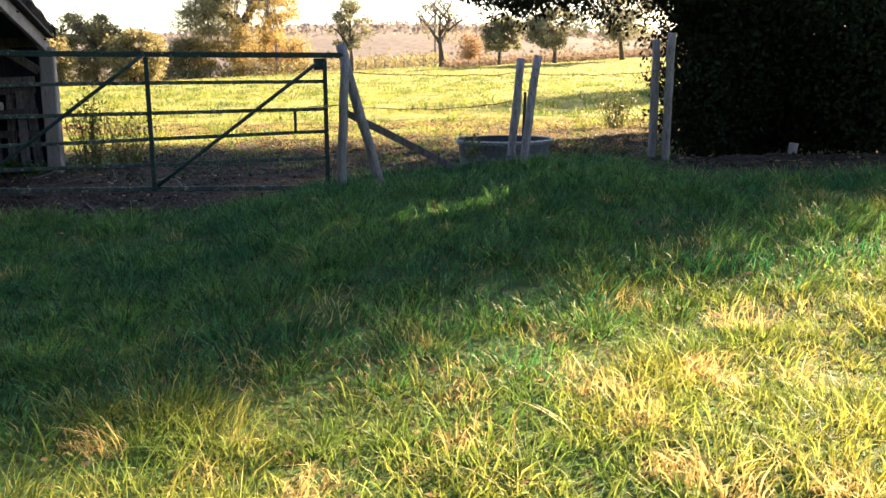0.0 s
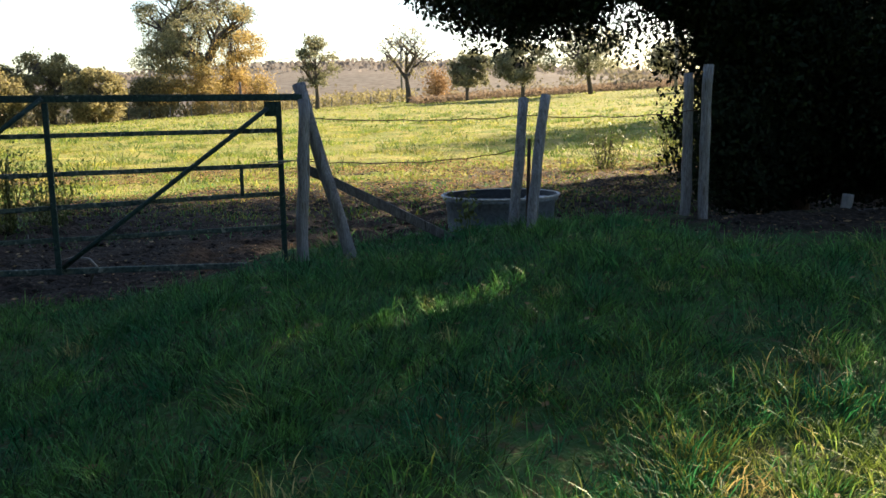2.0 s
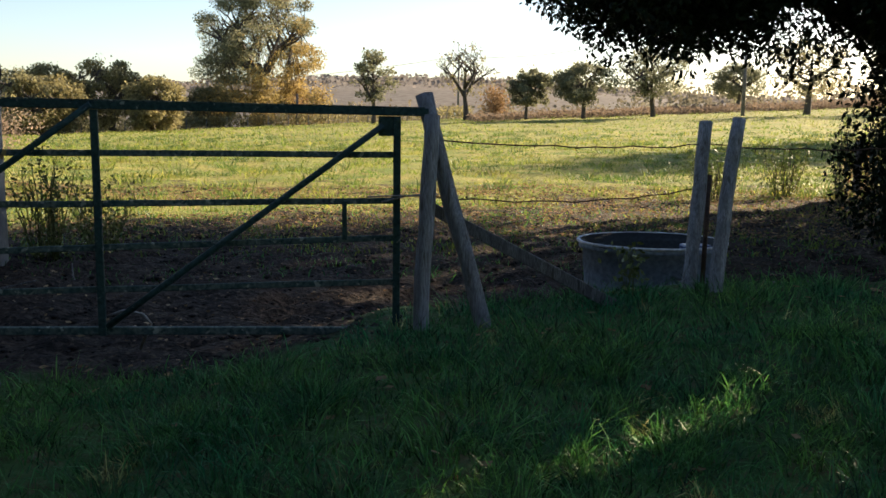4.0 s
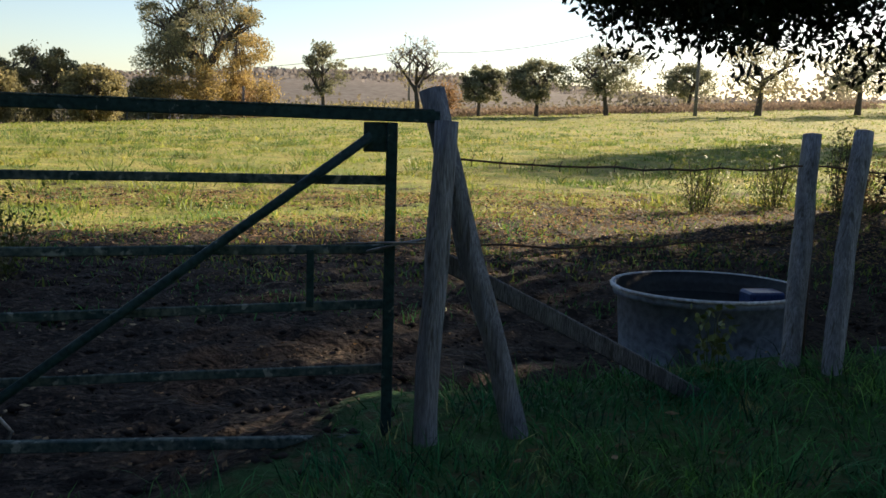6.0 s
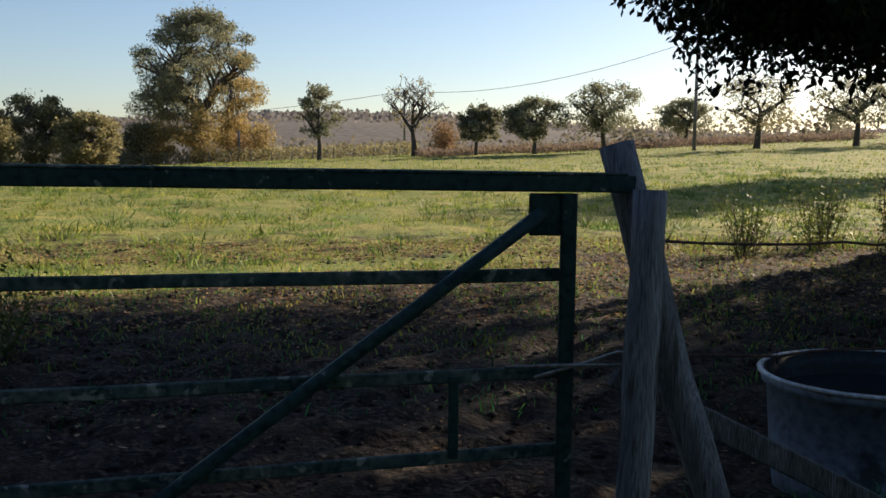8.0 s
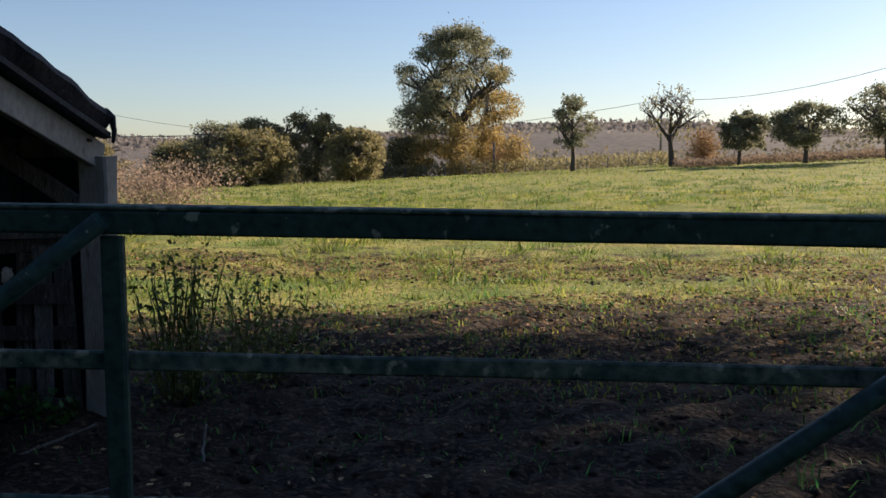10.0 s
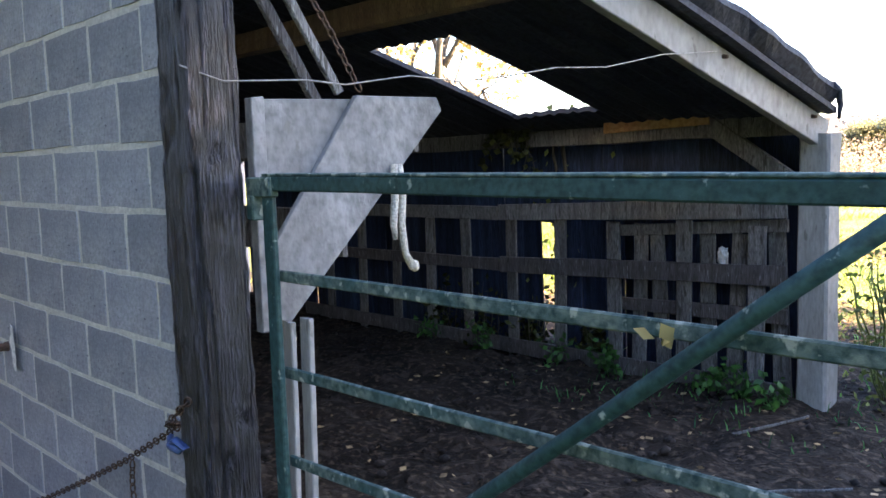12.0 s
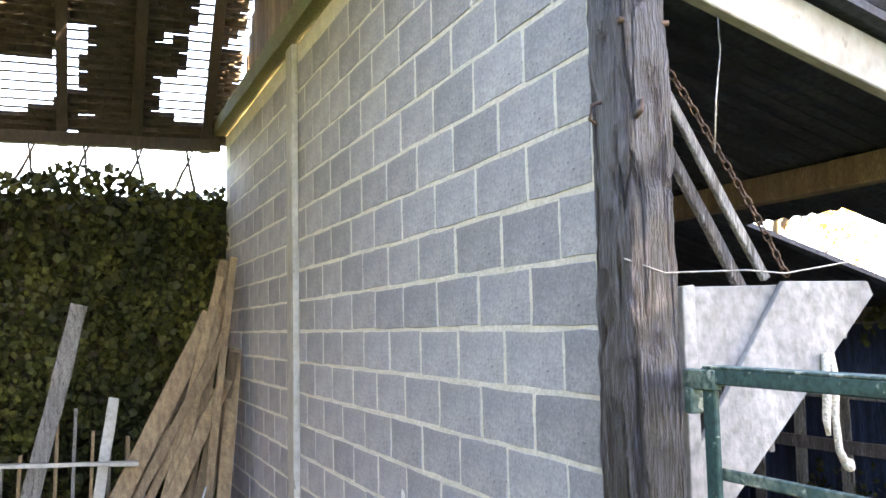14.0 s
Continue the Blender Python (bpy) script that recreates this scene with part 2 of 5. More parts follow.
def raw(name, verts, faces, material, parent=None, label="", smooth=False):
    """Large meshes straight from arrays: faces is an (n, k) array."""
    me = bpy.data.meshes.new(name)
    verts = np.asarray(verts, dtype=np.float32)
    faces = np.asarray(faces, dtype=np.int32)
    if parent:
        verts = verts - np.array(base_of(parent), dtype=np.float32)
    k = faces.shape[1]
    me.vertices.add(len(verts))
    me.vertices.foreach_set("co", verts.ravel())
    me.loops.add(faces.size)
    me.loops.foreach_set("vertex_index", faces.ravel())
    me.polygons.add(len(faces))
    me.polygons.foreach_set("loop_start", np.arange(0, faces.size, k, dtype=np.int32))
    me.polygons.foreach_set("loop_total", np.full(len(faces), k, dtype=np.int32))
    me.update(calc_edges=True)
    me.validate()
    if smooth:
        me.shade_smooth()
    return link_mesh(name, me, material, parent, label)


def box(bm, lo, hi, m=None, bevel=0.0):
    r = bmesh.ops.create_cube(bm, size=1)
    lo, hi = Vector(lo), Vector(hi)
    t = Matrix.Translation((lo + hi) / 2) @ Matrix.Diagonal((*(hi - lo), 1))
    bmesh.ops.transform(bm, matrix=(m @ t) if m else t, verts=r["verts"])
    if bevel:
        es = list({e for v in r["verts"] for e in v.link_edges})
        bmesh.ops.bevel(bm, geom=es, offset=bevel, segments=1, affect="EDGES")
    return bm


def frame_of(p0, p1, up=(0, 0, 1)):
    p0, p1 = Vector(p0), Vector(p1)
    z = (p1 - p0).normalized()
    x = Vector(up).cross(z)
    x = x.normalized() if x.length > 1e-4 else Vector((1, 0, 0))
    y = z.cross(x)
    m = Matrix((x, y, z)).transposed().to_4x4()
    return Matrix.Translation(p0) @ m, (p1 - p0).length


def plank(p0, p1, w, h, up=(0, 0, 1), rough=0.004, seed=0, bevel=0.004, cuts=5):
    """A sawn board from p0 to p1: w across (level), h the other way, with worn, slightly wavy faces and rounded arrises."""
    bm = bmesh.new()
    m, ln = frame_of(p0, p1, up)
    r = bmesh.ops.create_cube(bm, size=1)
    bmesh.ops.transform(bm, matrix=Matrix.Translation((0, 0, ln / 2)) @ Matrix.Diagonal((w, h, ln, 1)), verts=r["verts"])
    long = [e for e in bm.edges if abs((e.verts[0].co - e.verts[1].co).z) > 0.5 * ln]
    bmesh.ops.subdivide_edges(bm, edges=long, cuts=cuts)
    if bevel:
        long = [e for e in bm.edges if abs((e.verts[0].co - e.verts[1].co).z) > 1e-5 and abs(abs(e.verts[0].co.x) - w / 2) < 1e-5 and abs(abs(e.verts[0].co.y) - h / 2) < 1e-5]
        bmesh.ops.bevel(bm, geom=long, offset=min(bevel, 0.3 * min(w, h)), segments=1, affect="EDGES")
    for v in bm.verts:
        q = noise.noise_vector(Vector((v.co.z * 2.3 + seed * 7.1, v.co.x * 9, v.co.y * 9 + seed)))
        v.co += Vector((q.x, q.y, q.z)) * rough
    bm.transform(m)
    return bm


def tube(pts, radii, sides=10, rough=0.0, seed=0, bm=None, cap=True):
    """A round bar, pole, wire or limb through pts with the radius at each."""
    bm = bm or bmesh.new()
    pts = [Vector(p) for p in pts]
    if not hasattr(radii, "__len__"):
        radii = [radii] * len(pts)
    rings = []
    ref = Vector((0.31, 0.17, 0.93))
    for i, p in enumerate(pts):
        d = (pts[min(i + 1, len(pts) - 1)] - pts[max(i - 1, 0)]).normalized()
        x = d.cross(ref)
        if x.length < 0.1:
            x = d.cross(Vector((1, 0, 0)))
        x.normalize()
        y = d.cross(x)
        ring = []
        for k in range(sides):
            a = 2 * math.pi * k / sides
            r = radii[i]
            if rough:
                r *= 1 + rough * noise.noise(Vector((math.cos(a) * 1.3 + seed * 3.7, math.sin(a) * 1.3, i * 0.55 + seed)))
            ring.append(bm.verts.new(p + (x * math.cos(a) + y * math.sin(a)) * r))
        rings.append(ring)
    for a, b in zip(rings, rings[1:]):
        for k in range(sides):
            f = bm.faces.new((a[k], a[(k + 1) % sides], b[(k + 1) % sides], b[k]))
            f.smooth = True
    if cap:
        bm.faces.new(rings[0][::-1])
        bm.faces.new(rings[-1])
    return bm


def span(p0, p1, n, sag=0.0, jitter=0.0, seed=0):
    rnd = random.Random(seed)
    p0, p1 = Vector(p0), Vector(p1)
    out = []
    for i in range(n + 1):
        t = i / n
        p = p0.lerp(p1, t)
        p.z -= sag * 4 * t * (1 - t)
        if 0 < i < n:
            p += Vector((rnd.uniform(-1, 1), rnd.uniform(-1, 1), rnd.uniform(-1, 1))) * jitter
        out.append(p)
    return out


def leaves(rng, centres, size, spread, aspect=0.55, droop=0.0):
    """Folded four-point leaves scattered about centres: vertices and quads."""
    n = len(centres)
    c = np.asarray(centres) + np.clip(rng.normal(0, 1, (n, 3)), -1.5, 1.5) * spread
    d = rng.normal(0, 1, (n, 3))
    d[:, 2] -= droop
    d /= np.linalg.norm(d, axis=1)[:, None]
    s = rng.normal(0, 1, (n, 3))
    s -= d * np.sum(s * d, axis=1)[:, None]
    s /= np.linalg.norm(s, axis=1)[:, None]
    L = (size * rng.uniform(0.6, 1.3, n))[:, None]
    v = np.empty((n, 4, 3))
    v[:, 0] = c
    v[:, 1] = c + d * L * 0.5 + s * L * aspect * 0.5
    v[:, 2] = c + d * L
    v[:, 3] = c + d * L * 0.5 - s * L * aspect * 0.5
    f = np.arange(n * 4).reshape(n, 4)
    return v.reshape(-1, 3), f


def blades(rng, xy, height, width, zf, lean=0.45, outward=None, bends=1):
    """Tapering grass blades rooted at xy that arch over and droop: triangles."""
    n = len(xy)
    h = height * rng.uniform(0.45, 1.45, n)
    a = rng.uniform(0, 2 * math.pi, n)
    b = rng.uniform(0, 2 * math.pi, n) if outward is None else outward + rng.normal(0, 0.7, n)
    ln = rng.uniform(0.1, 1.0, n) ** 0.8 * lean * h * 2.4
    droop = rng.uniform(0.0, 0.75, n) * np.clip(ln / h, 0, 1)
    base = np.column_stack([xy, zf(xy[:, 0], xy[:, 1]) - 0.01])
    side = np.column_stack([np.cos(a), np.sin(a), np.zeros(n)]) * (width * rng.uniform(0.6, 1.4, n))[:, None]
    out = np.column_stack([np.cos(b), np.sin(b), np.zeros(n)])

    def along(t):
        p = base + out * (ln * t ** 1.5)[:, None]
        p[:, 2] += h * (1.25 * t - (0.25 + droop) * t * t)
        return p

    if bends == 1:
        p1 = along(0.55)
        v = np.stack([base - side, base + side, p1 + side * 0.8, p1 - side * 0.8, along(1.0)], axis=1)
        i = np.arange(n)[:, None] * 5
        return v.reshape(-1, 3), np.concatenate([i + [0, 1, 2], i + [0, 2, 3], i + [3, 2, 4]])
    p1, p2 = along(0.4), along(0.75)
    v = np.stack([base - side, base + side, p1 + side * 0.9, p1 - side * 0.9, p2 + side * 0.6, p2 - side * 0.6, along(1.0)], axis=1)
    i = np.arange(n)[:, None] * 7
    f = np.concatenate([i + [0, 1, 2], i + [0, 2, 3], i + [3, 2, 4], i + [3, 4, 5], i + [5, 4, 6]])
    return v.reshape(-1, 3), f


# ---- ground: one sheet to the horizon ----
def sstep(a, b, x):
    t = np.clip((np.asarray(x, dtype=float) - a) / (b - a), 0, 1)
    return t * t * (3 - 2 * t)


def ground_z(x, y):
    x, y = np.asarray(x, dtype=float), np.asarray(y, dtype=float)
    bank = 0.26 * sstep(1.9, 3.4, x) + 0.14 * sstep(3.6, 5.2, x)
    z = bank * sstep(-5.0, -0.6, y) * (1 - sstep(0.35, 1.1, y))
    z = z + 0.07 * sstep(-3.5, -0.4, y) * (1 - sstep(1.9, 3.4, x)) * (1 - sstep(-0.3, 0.5, y)) * sstep(-1.0, 0.5, x)
    z = z - 0.48 * sstep(0.6, -4.0, x) * (1 - sstep(-0.1, 0.5, y))
    far = np.clip(x, -60, 80)
    crest = np.clip(y, 0, 92)
    z = z + sstep(3, 30, y) * (crest / 80) * (0.35 + 0.046 * far)
    z = z - 6.0 * sstep(95, 170, y) + 0.02 * sstep(150, 700, np.hypot(x, y))
    z = z + 0.035 * np.sin(x * 1.7 + 0.6 * np.sin(y * 1.1)) * np.sin(y * 1.3 + x * 0.4) * sstep(0.2, 2, np.abs(y + 0.05))
    z = z + 0.05 * np.sin(x * 0.61 + 2.0 * np.sin(y * 0.23)) * np.sin(y * 0.47) * sstep(4, 14, y)
    return z


def grid_axis(near_lo, near_hi, step, far_lo, far_hi):
    mid = np.arange(near_lo, near_hi + 1e-6, step)
    out = [near_hi]
    s = step
    while out[-1] < far_hi:
        s *= 1.13
        out.append(out[-1] + s)
    neg = [near_lo]
    s = step
    while neg[-1] > far_lo:
        s *= 1.13
        neg.append(neg[-1] - s)
    return np.concatenate([np.array(neg[1:][::-1]), mid, np.array(out[1:])])


gx, gy = grid_axis(-9, 12, 0.09, -1600, 1600), grid_axis(-9, 14, 0.09, -1200, 2200)
GX, GY = np.meshgrid(gx, gy)


def mud_at(x, y):
    """1 on the trodden mud round the gate, the shed floor and the yard edge, 0 on turf."""
    edge = 7.4 + 0.33 * np.clip(x, -6, 20)
    m = sstep(-0.55, 0.05, y) * (1 - sstep(edge - 2.5, edge + 1.5, y)) * (1 - 0.8 * sstep(2.4, 3.6, x) * (1 - sstep(0.3, 1.0, y)))
    m = np.maximum(m, sstep(-1.3, -2.6, x) * sstep(-2.2, -0.6, y) * (1 - sstep(0.2, 0.8, y)))
    m = np.maximum(m, 0.75 * sstep(5.2, 6.5, x) * sstep(-1.8, -0.2, y) * (1 - sstep(9, 12, y)))
    m = np.maximum(m, 0.42 * sstep(8, 10, y) * (1 - sstep(12, 17, y)))
    return m


rng = np.random.default_rng(5)
MUD = mud_at(GX, GY)
GZ = ground_z(GX, GY)
near = (np.hypot(GX - 2, GY - 2) < 16)
GZ = GZ + near * MUD * (0.028 * np.sin(GX * 9.1 + 2 * np.sin(GY * 5.3)) * np.sin(GY * 8.3 + 1.5 * np.sin(GX * 4.7)) + rng.normal(0, 0.012, GX.shape))
ny, nx = GX.shape
ii = np.arange(ny * nx).reshape(ny, nx)
quads = np.column_stack([ii[:-1, :-1].ravel(), ii[:-1, 1:].ravel(), ii[1:, 1:].ravel(), ii[1:, :-1].ravel()])
ground = raw("ground", np.column_stack([GX.ravel(), GY.ravel(), GZ.ravel()]), quads, GROUND, smooth=True)
at = ground.data.attributes.new("mud", "FLOAT", "POINT")
at.data.foreach_set("value", MUD.ravel().astype(np.float32))
tagged(ground, "grassy farmyard and pasture with trodden dark mud round the gate", "ground", kind="structure")


def gz(x, y):
    return float(ground_z(x, y))


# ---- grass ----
def sun_tint_at(x, y):
    """Above 0 where the lawn gets its sunlit colour, along the shade's edge."""
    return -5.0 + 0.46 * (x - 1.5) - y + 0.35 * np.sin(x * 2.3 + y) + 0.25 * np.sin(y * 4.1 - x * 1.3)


def turf_points(n, x0, x1, y0, y1, seed, keep=0.35):
    r = np.random.default_rng(seed)
    xy = np.column_stack([r.uniform(x0, x1, n), r.uniform(y0, y1, n)])
    clump = np.sin(xy[:, 0] * 3.1 + 2 * np.sin(xy[:, 1] * 2.3)) * np.sin(xy[:, 1] * 3.7 + 1.3 * np.sin(xy[:, 0] * 1.9))
    ok = (mud_at(xy[:, 0], xy[:, 1]) + r.uniform(-0.3, 0.3, n) < keep) & (r.uniform(0, 1, n) < 0.75 + 0.35 * clump)
    return xy[ok], clump[ok]


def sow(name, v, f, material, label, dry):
    """One sheet of blades, or two where dry marks those given the sunlit colour."""
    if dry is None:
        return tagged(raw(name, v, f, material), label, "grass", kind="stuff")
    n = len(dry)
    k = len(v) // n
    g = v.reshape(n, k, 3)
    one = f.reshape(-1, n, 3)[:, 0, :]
    for msk, mt, lb in ((~dry, material, label), (dry, GRASS_SUN_TINT, "lawn grass with straw in it, coloured yellower as if sunlit")):
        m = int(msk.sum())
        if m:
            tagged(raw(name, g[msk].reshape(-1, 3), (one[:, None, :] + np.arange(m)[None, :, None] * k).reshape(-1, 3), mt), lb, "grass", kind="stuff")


def grass_sheet(name, n, x0, x1, y0, y1, h, w, seed, material, label, keep=0.35):
    r = np.random.default_rng(seed)
    xy, cl = turf_points(n, x0, x1, y0, y1, seed, keep)
    v, f = blades(r, xy, h * (1 + 0.4 * cl), w, ground_z)
    sow(name, v, f, material, label, sun_tint_at(xy[:, 0], xy[:, 1]) + r.normal(0, 0.35, len(xy)) > 0 if name == "lawn_grass" else None)


def tussocks(name, count, per, x0, x1, y0, y1, h, w, spread, seed, material, label, keep=0.35, bends=1):
    """Clumps of blades that lean outwards, each clump of its own height."""
    r = np.random.default_rng(seed)
    c = np.column_stack([r.uniform(x0, x1, count), r.uniform(y0, y1, count)])
    c = c[mud_at(c[:, 0], c[:, 1]) < keep]
    s = r.uniform(0.5, 1.45, len(c))
    k = r.integers(0, len(c), per * len(c))
    off = r.normal(0, 1, (len(k), 2)) * (spread * s[k])[:, None]
    v, f = blades(r, c[k] + off, h * s[k], w, ground_z, 0.6, np.arctan2(off[:, 1], off[:, 0]), bends)
    sow(name, v, f, material, label, (sun_tint_at(c[:, 0], c[:, 1]) + r.normal(0, 0.5, len(c)) > 0)[k] if name == "lawn_tussocks" else None)


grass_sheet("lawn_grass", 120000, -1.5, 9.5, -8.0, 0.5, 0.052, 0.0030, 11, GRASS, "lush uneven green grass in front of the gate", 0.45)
for k, (ax, bx_, ay, by_) in enumerate(((-9, -1.5, -16, -0.5), (9.5, 18, -16, 0.5), (-1.5, 9.5, -16, -8.0))):
    grass_sheet("lawn_grass", 12000, ax, bx_, ay, by_, 0.06, 0.009, 41 + k, GRASS, "uneven green grass of the farmyard lawn", 0.45)
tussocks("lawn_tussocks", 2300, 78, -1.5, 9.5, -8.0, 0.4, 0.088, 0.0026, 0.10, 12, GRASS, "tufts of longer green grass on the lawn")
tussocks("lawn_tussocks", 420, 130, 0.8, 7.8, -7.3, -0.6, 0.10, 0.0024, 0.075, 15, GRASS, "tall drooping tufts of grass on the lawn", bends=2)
grass_sheet("field_grass", 60000, -16, 26, 5, 30, 0.05, 0.008, 13, GRASS_FIELD, "short grazed yellow-green pasture grass", 0.6)
tussocks("field_tussocks", 1500, 24, -16, 26, 6, 34, 0.12, 0.011, 0.16, 16, GRASS_FIELD, "coarse grass tussocks in the pasture", 0.6)
grass_sheet("field_grass", 36000, -60, 70, 28, 92, 0.12, 0.035, 14, GRASS_FIELD, "short grazed yellow-green pasture grass", 0.6)
tussocks("field_tussocks", 620, 40, -18, 28, 7, 48, 0.17, 0.010, 0.20, 17, FIELD_TUFT, "dark green grass tufts in the pasture", 0.7)
grass_sheet("mud_grass", 22000, -8, 13, 4.0, 12, 0.06, 0.007, 19, GRASS_FIELD, "sparse yellow-green grass growing through the sunny mud", 2.0)
grass_sheet("mud_grass", 9000, -2, 8, 2.6, 9, 0.06, 0.004, 18, GRASS, "sparse grass growing through the trodden mud", 2.0)

# ---- gate ----
def gate_z(x, z):
    return z - 0.008 * x


def metal_gate():
    g = thing("metal_gate", (0, 0, gz(0, 0)), "tubular steel field gate with flaking blue-green paint, shut", "gate")
    rails = [("top_rail", 1.383, 0.040, 0.045, -0.03, 3.36, PAINT_GREEN), ("rail", 1.14, 0.032, 0.012, 0.0, 3.2, RAIL_GREEN),
             ("rail", 0.92, 0.032, 0.012, 0.0, 3.2, RAIL_GREEN), ("rail", 0.725, 0.032, 0.012, 0.0, 3.2, RAIL_GREEN),
             ("rail", 0.505, 0.032, 0.012, 0.0, 3.2, RAIL_GREEN), ("bottom_rail", 0.245, 0.04, 0.03, 0.0, 3.2, RAIL_GREEN)]
    for i, (nm, z, h, d, xa, xb, mt) in enumerate(rails):
        y = 0.0 if i in (0, 5) else 0.012
        za, zb = {1: (1.125, 1.165), 2: (0.852, 0.93), 3: (0.60, 0.735), 4: (0.40, 0.505)}.get(i, (z, z))
        part(nm, plank((xa, y, gate_z(xa, za)), (xb, y, gate_z(xb, zb)), d, h, rough=0.003, seed=i, cuts=14), mt, g)
    part("top_flange", plank((-0.02, 0.008, gate_z(0, 1.4065)), (3.34, 0.008, gate_z(3.34, 1.4065)), 0.062, 0.007, rough=0.001, seed=9, bevel=0.002, cuts=10), RAIL_GREEN, g, "worn lichened top edge")
    for i, (x, w) in enumerate(((0.0, 0.05), (1.71, 0.038), (3.2, 0.038))):
        part("stile", plank((x, -0.014, gate_z(x, 0.225)), (x, -0.014, gate_z(x, 1.36)), w, 0.018, up=(0, 1, 0), rough=0.001, seed=20 + i, cuts=3), PAINT_GREEN, g)
    for i, (a, b) in enumerate((((0.19, 0.26), (1.70, 1.372)), ((1.74, 0.26), (3.13, 1.29)))):
        part("brace", tube(span((a[0], -0.032, a[1]), (b[0], -0.032, b[1]), 6, 0, 0.001, i), 0.017, 8), PAINT_GREEN, g)
    bm = box(bmesh.new(), (3.105, -0.012, 1.235), (3.215, 0.0, 1.335), bevel=0.004)
    part("gusset_plate", bm, PAINT_GREEN, g)
    bm = box(bmesh.new(), (2.92, 0.0, 0.70), (2.945, 0.01, 0.90), bevel=0.002)
    part("stub_bar", bm, PAINT_GREEN, g)
    bm = bmesh.new()
    box(bm, (-0.10, -0.03, 1.345), (0.03, 0.0, 1.40), bevel=0.004)
    box(bm, (-0.09, -0.035, 1.28), (-0.055, 0.005, 1.35), bevel=0.004)
    part("hinge", bm, RAIL_GREEN, g)
    return g


metal_gate()


# ---- latch posts ----
def rough_post(name, p0, p1, r0, r1, label, category="post", material=POST_GREY, seed=0, group=""):
    n = 9
    pts = [Vector(p0).lerp(Vector(p1), i / n) + Vector((noise.noise(Vector((i * 0.5, seed, 0))), noise.noise(Vector((i * 0.5, seed, 5))), 0)) * 0.012 for i in range(n + 1)]
    rr = [r0 + (r1 - r0) * i / n for i in range(n + 1)]
    return solo(name, tube(pts, rr, 12, 0.22, seed), material, p0, label, category, group)


rough_post("gate_post", (3.31, -0.16, 0.10), (3.375, -0.075, 1.345), 0.038, 0.039, "weathered grey round wooden gate post leaning slightly", seed=1)
rough_post("brace_post", (3.68, -0.11, 0.16), (3.335, 0.06, 1.45), 0.044, 0.044, "weathered grey split log propped against the gate post", seed=2)
solo("propped_board", plank((4.44, 0.09, 0.31), (3.38, 0.13, 0.86), 0.035, 0.065, seed=3), WOOD_GREY, (4.42, 0, 0.28), "grey weathered board lying aslant behind the gate posts", "board")
rough_post("fence_post", (4.87, 0.24, 0.25), (5.02, 0.47, 1.33), 0.041, 0.039, "round grey fence post beside the water trough", seed=4, group="fence posts")
rough_post("fence_post", (4.97, 0.12, 0.25), (5.135, 0.30, 1.35), 0.040, 0.037, "round grey fence post leaning beside the water trough", seed=5, group="fence posts")
rough_post("fence_post", (6.27, 0.32, 0.2), (6.29, 0.36, 1.50), 0.038, 0.038, "tall grey fence post under the dark tree", seed=6, group="fence posts")
rough_post("fence_post", (6.385, 0.26, 0.2), (6.40, 0.28, 1.56), 0.037, 0.037, "tall grey fence post under the dark tree", seed=7, group="fence posts")
solo("iron_stake", tube([(5.03, 0.42, 0.3), (5.07, 0.50, 1.02)], 0.014, 6), RUST, (5.03, 0.42, 0.3), "rusty iron stake between the fence posts", "stake")


# ---- trough ----
def water_trough():
    cx, cy, z0, z1 = 5.03, 1.34, -0.02, 0.51
    t = thing("water_trough", (cx, cy, z0), "oval grey-blue plastic cattle trough half full of water", "trough")
    bm = bmesh.new()
    rings = []
    prof = ((0.86, z0), (0.90, z0 + 0.15), (0.955, z1 - 0.05), (1.0, z1 - 0.045), (1.02, z1), (0.985, z1 + 0.004), (0.93, z1 - 0.06), (0.86, z0 + 0.05))
    for s, z in prof:
        rings.append([bm.verts.new((cx + 0.50 * s * math.cos(a), cy + 0.42 * s * math.sin(a), z)) for a in [2 * math.pi * k / 40 for k in range(40)]])
    for n, (a, b) in enumerate(zip(rings, rings[1:])):
        for k in range(40):
            fc = bm.faces.new((a[k], a[(k + 1) % 40], b[(k + 1) % 40], b[k]))
            fc.smooth = True
            fc.material_index = 1 if n >= 5 else 0
    bm.faces.new(rings[-1]).material_index = 1
    bm.faces.new(rings[0][::-1])
    part("tub", bm, TUB, t).data.materials.append(TUB_INNER)
    part("rim", tube([(cx + 0.51 * math.cos(a), cy + 0.43 * math.sin(a), z1) for a in [2 * math.pi * k / 40 for k in range(41)]], 0.010, 6, cap=False), WHITE, t, "pale worn rim")
    bm = bmesh.new()
    bm.faces.new([bm.verts.new((cx + 0.46 * math.cos(a), cy + 0.38 * math.sin(a), z1 - 0.10)) for a in [2 * math.pi * k / 40 for k in range(40)]])
    part("water", bm, WATER, t, "still water reflecting the sky")
    part("valve_box", box(bmesh.new(), (cx + 0.23, cy - 0.04, z1 - 0.13), (cx + 0.43, cy + 0.10, z1 - 0.03), bevel=0.012), PLASTIC_BLUE, t, "blue float valve cover")


water_trough()

# ---- block wall and barn ----
WALL_Y, X0 = 0.0, -0.797
Z0, PITCH, BLK = 1.517, 0.2308, 0.4665
wall = thing("wall_north", (-3.8, 0, -0.6), "grey concrete block wall with pale mortar joints", "wall", kind="structure")
part("mortar_bed", box(bmesh.new(), (-8.31, WALL_Y + 0.004, -0.75), (-0.43, 0.14, 3.74)), MORTAR, wall)

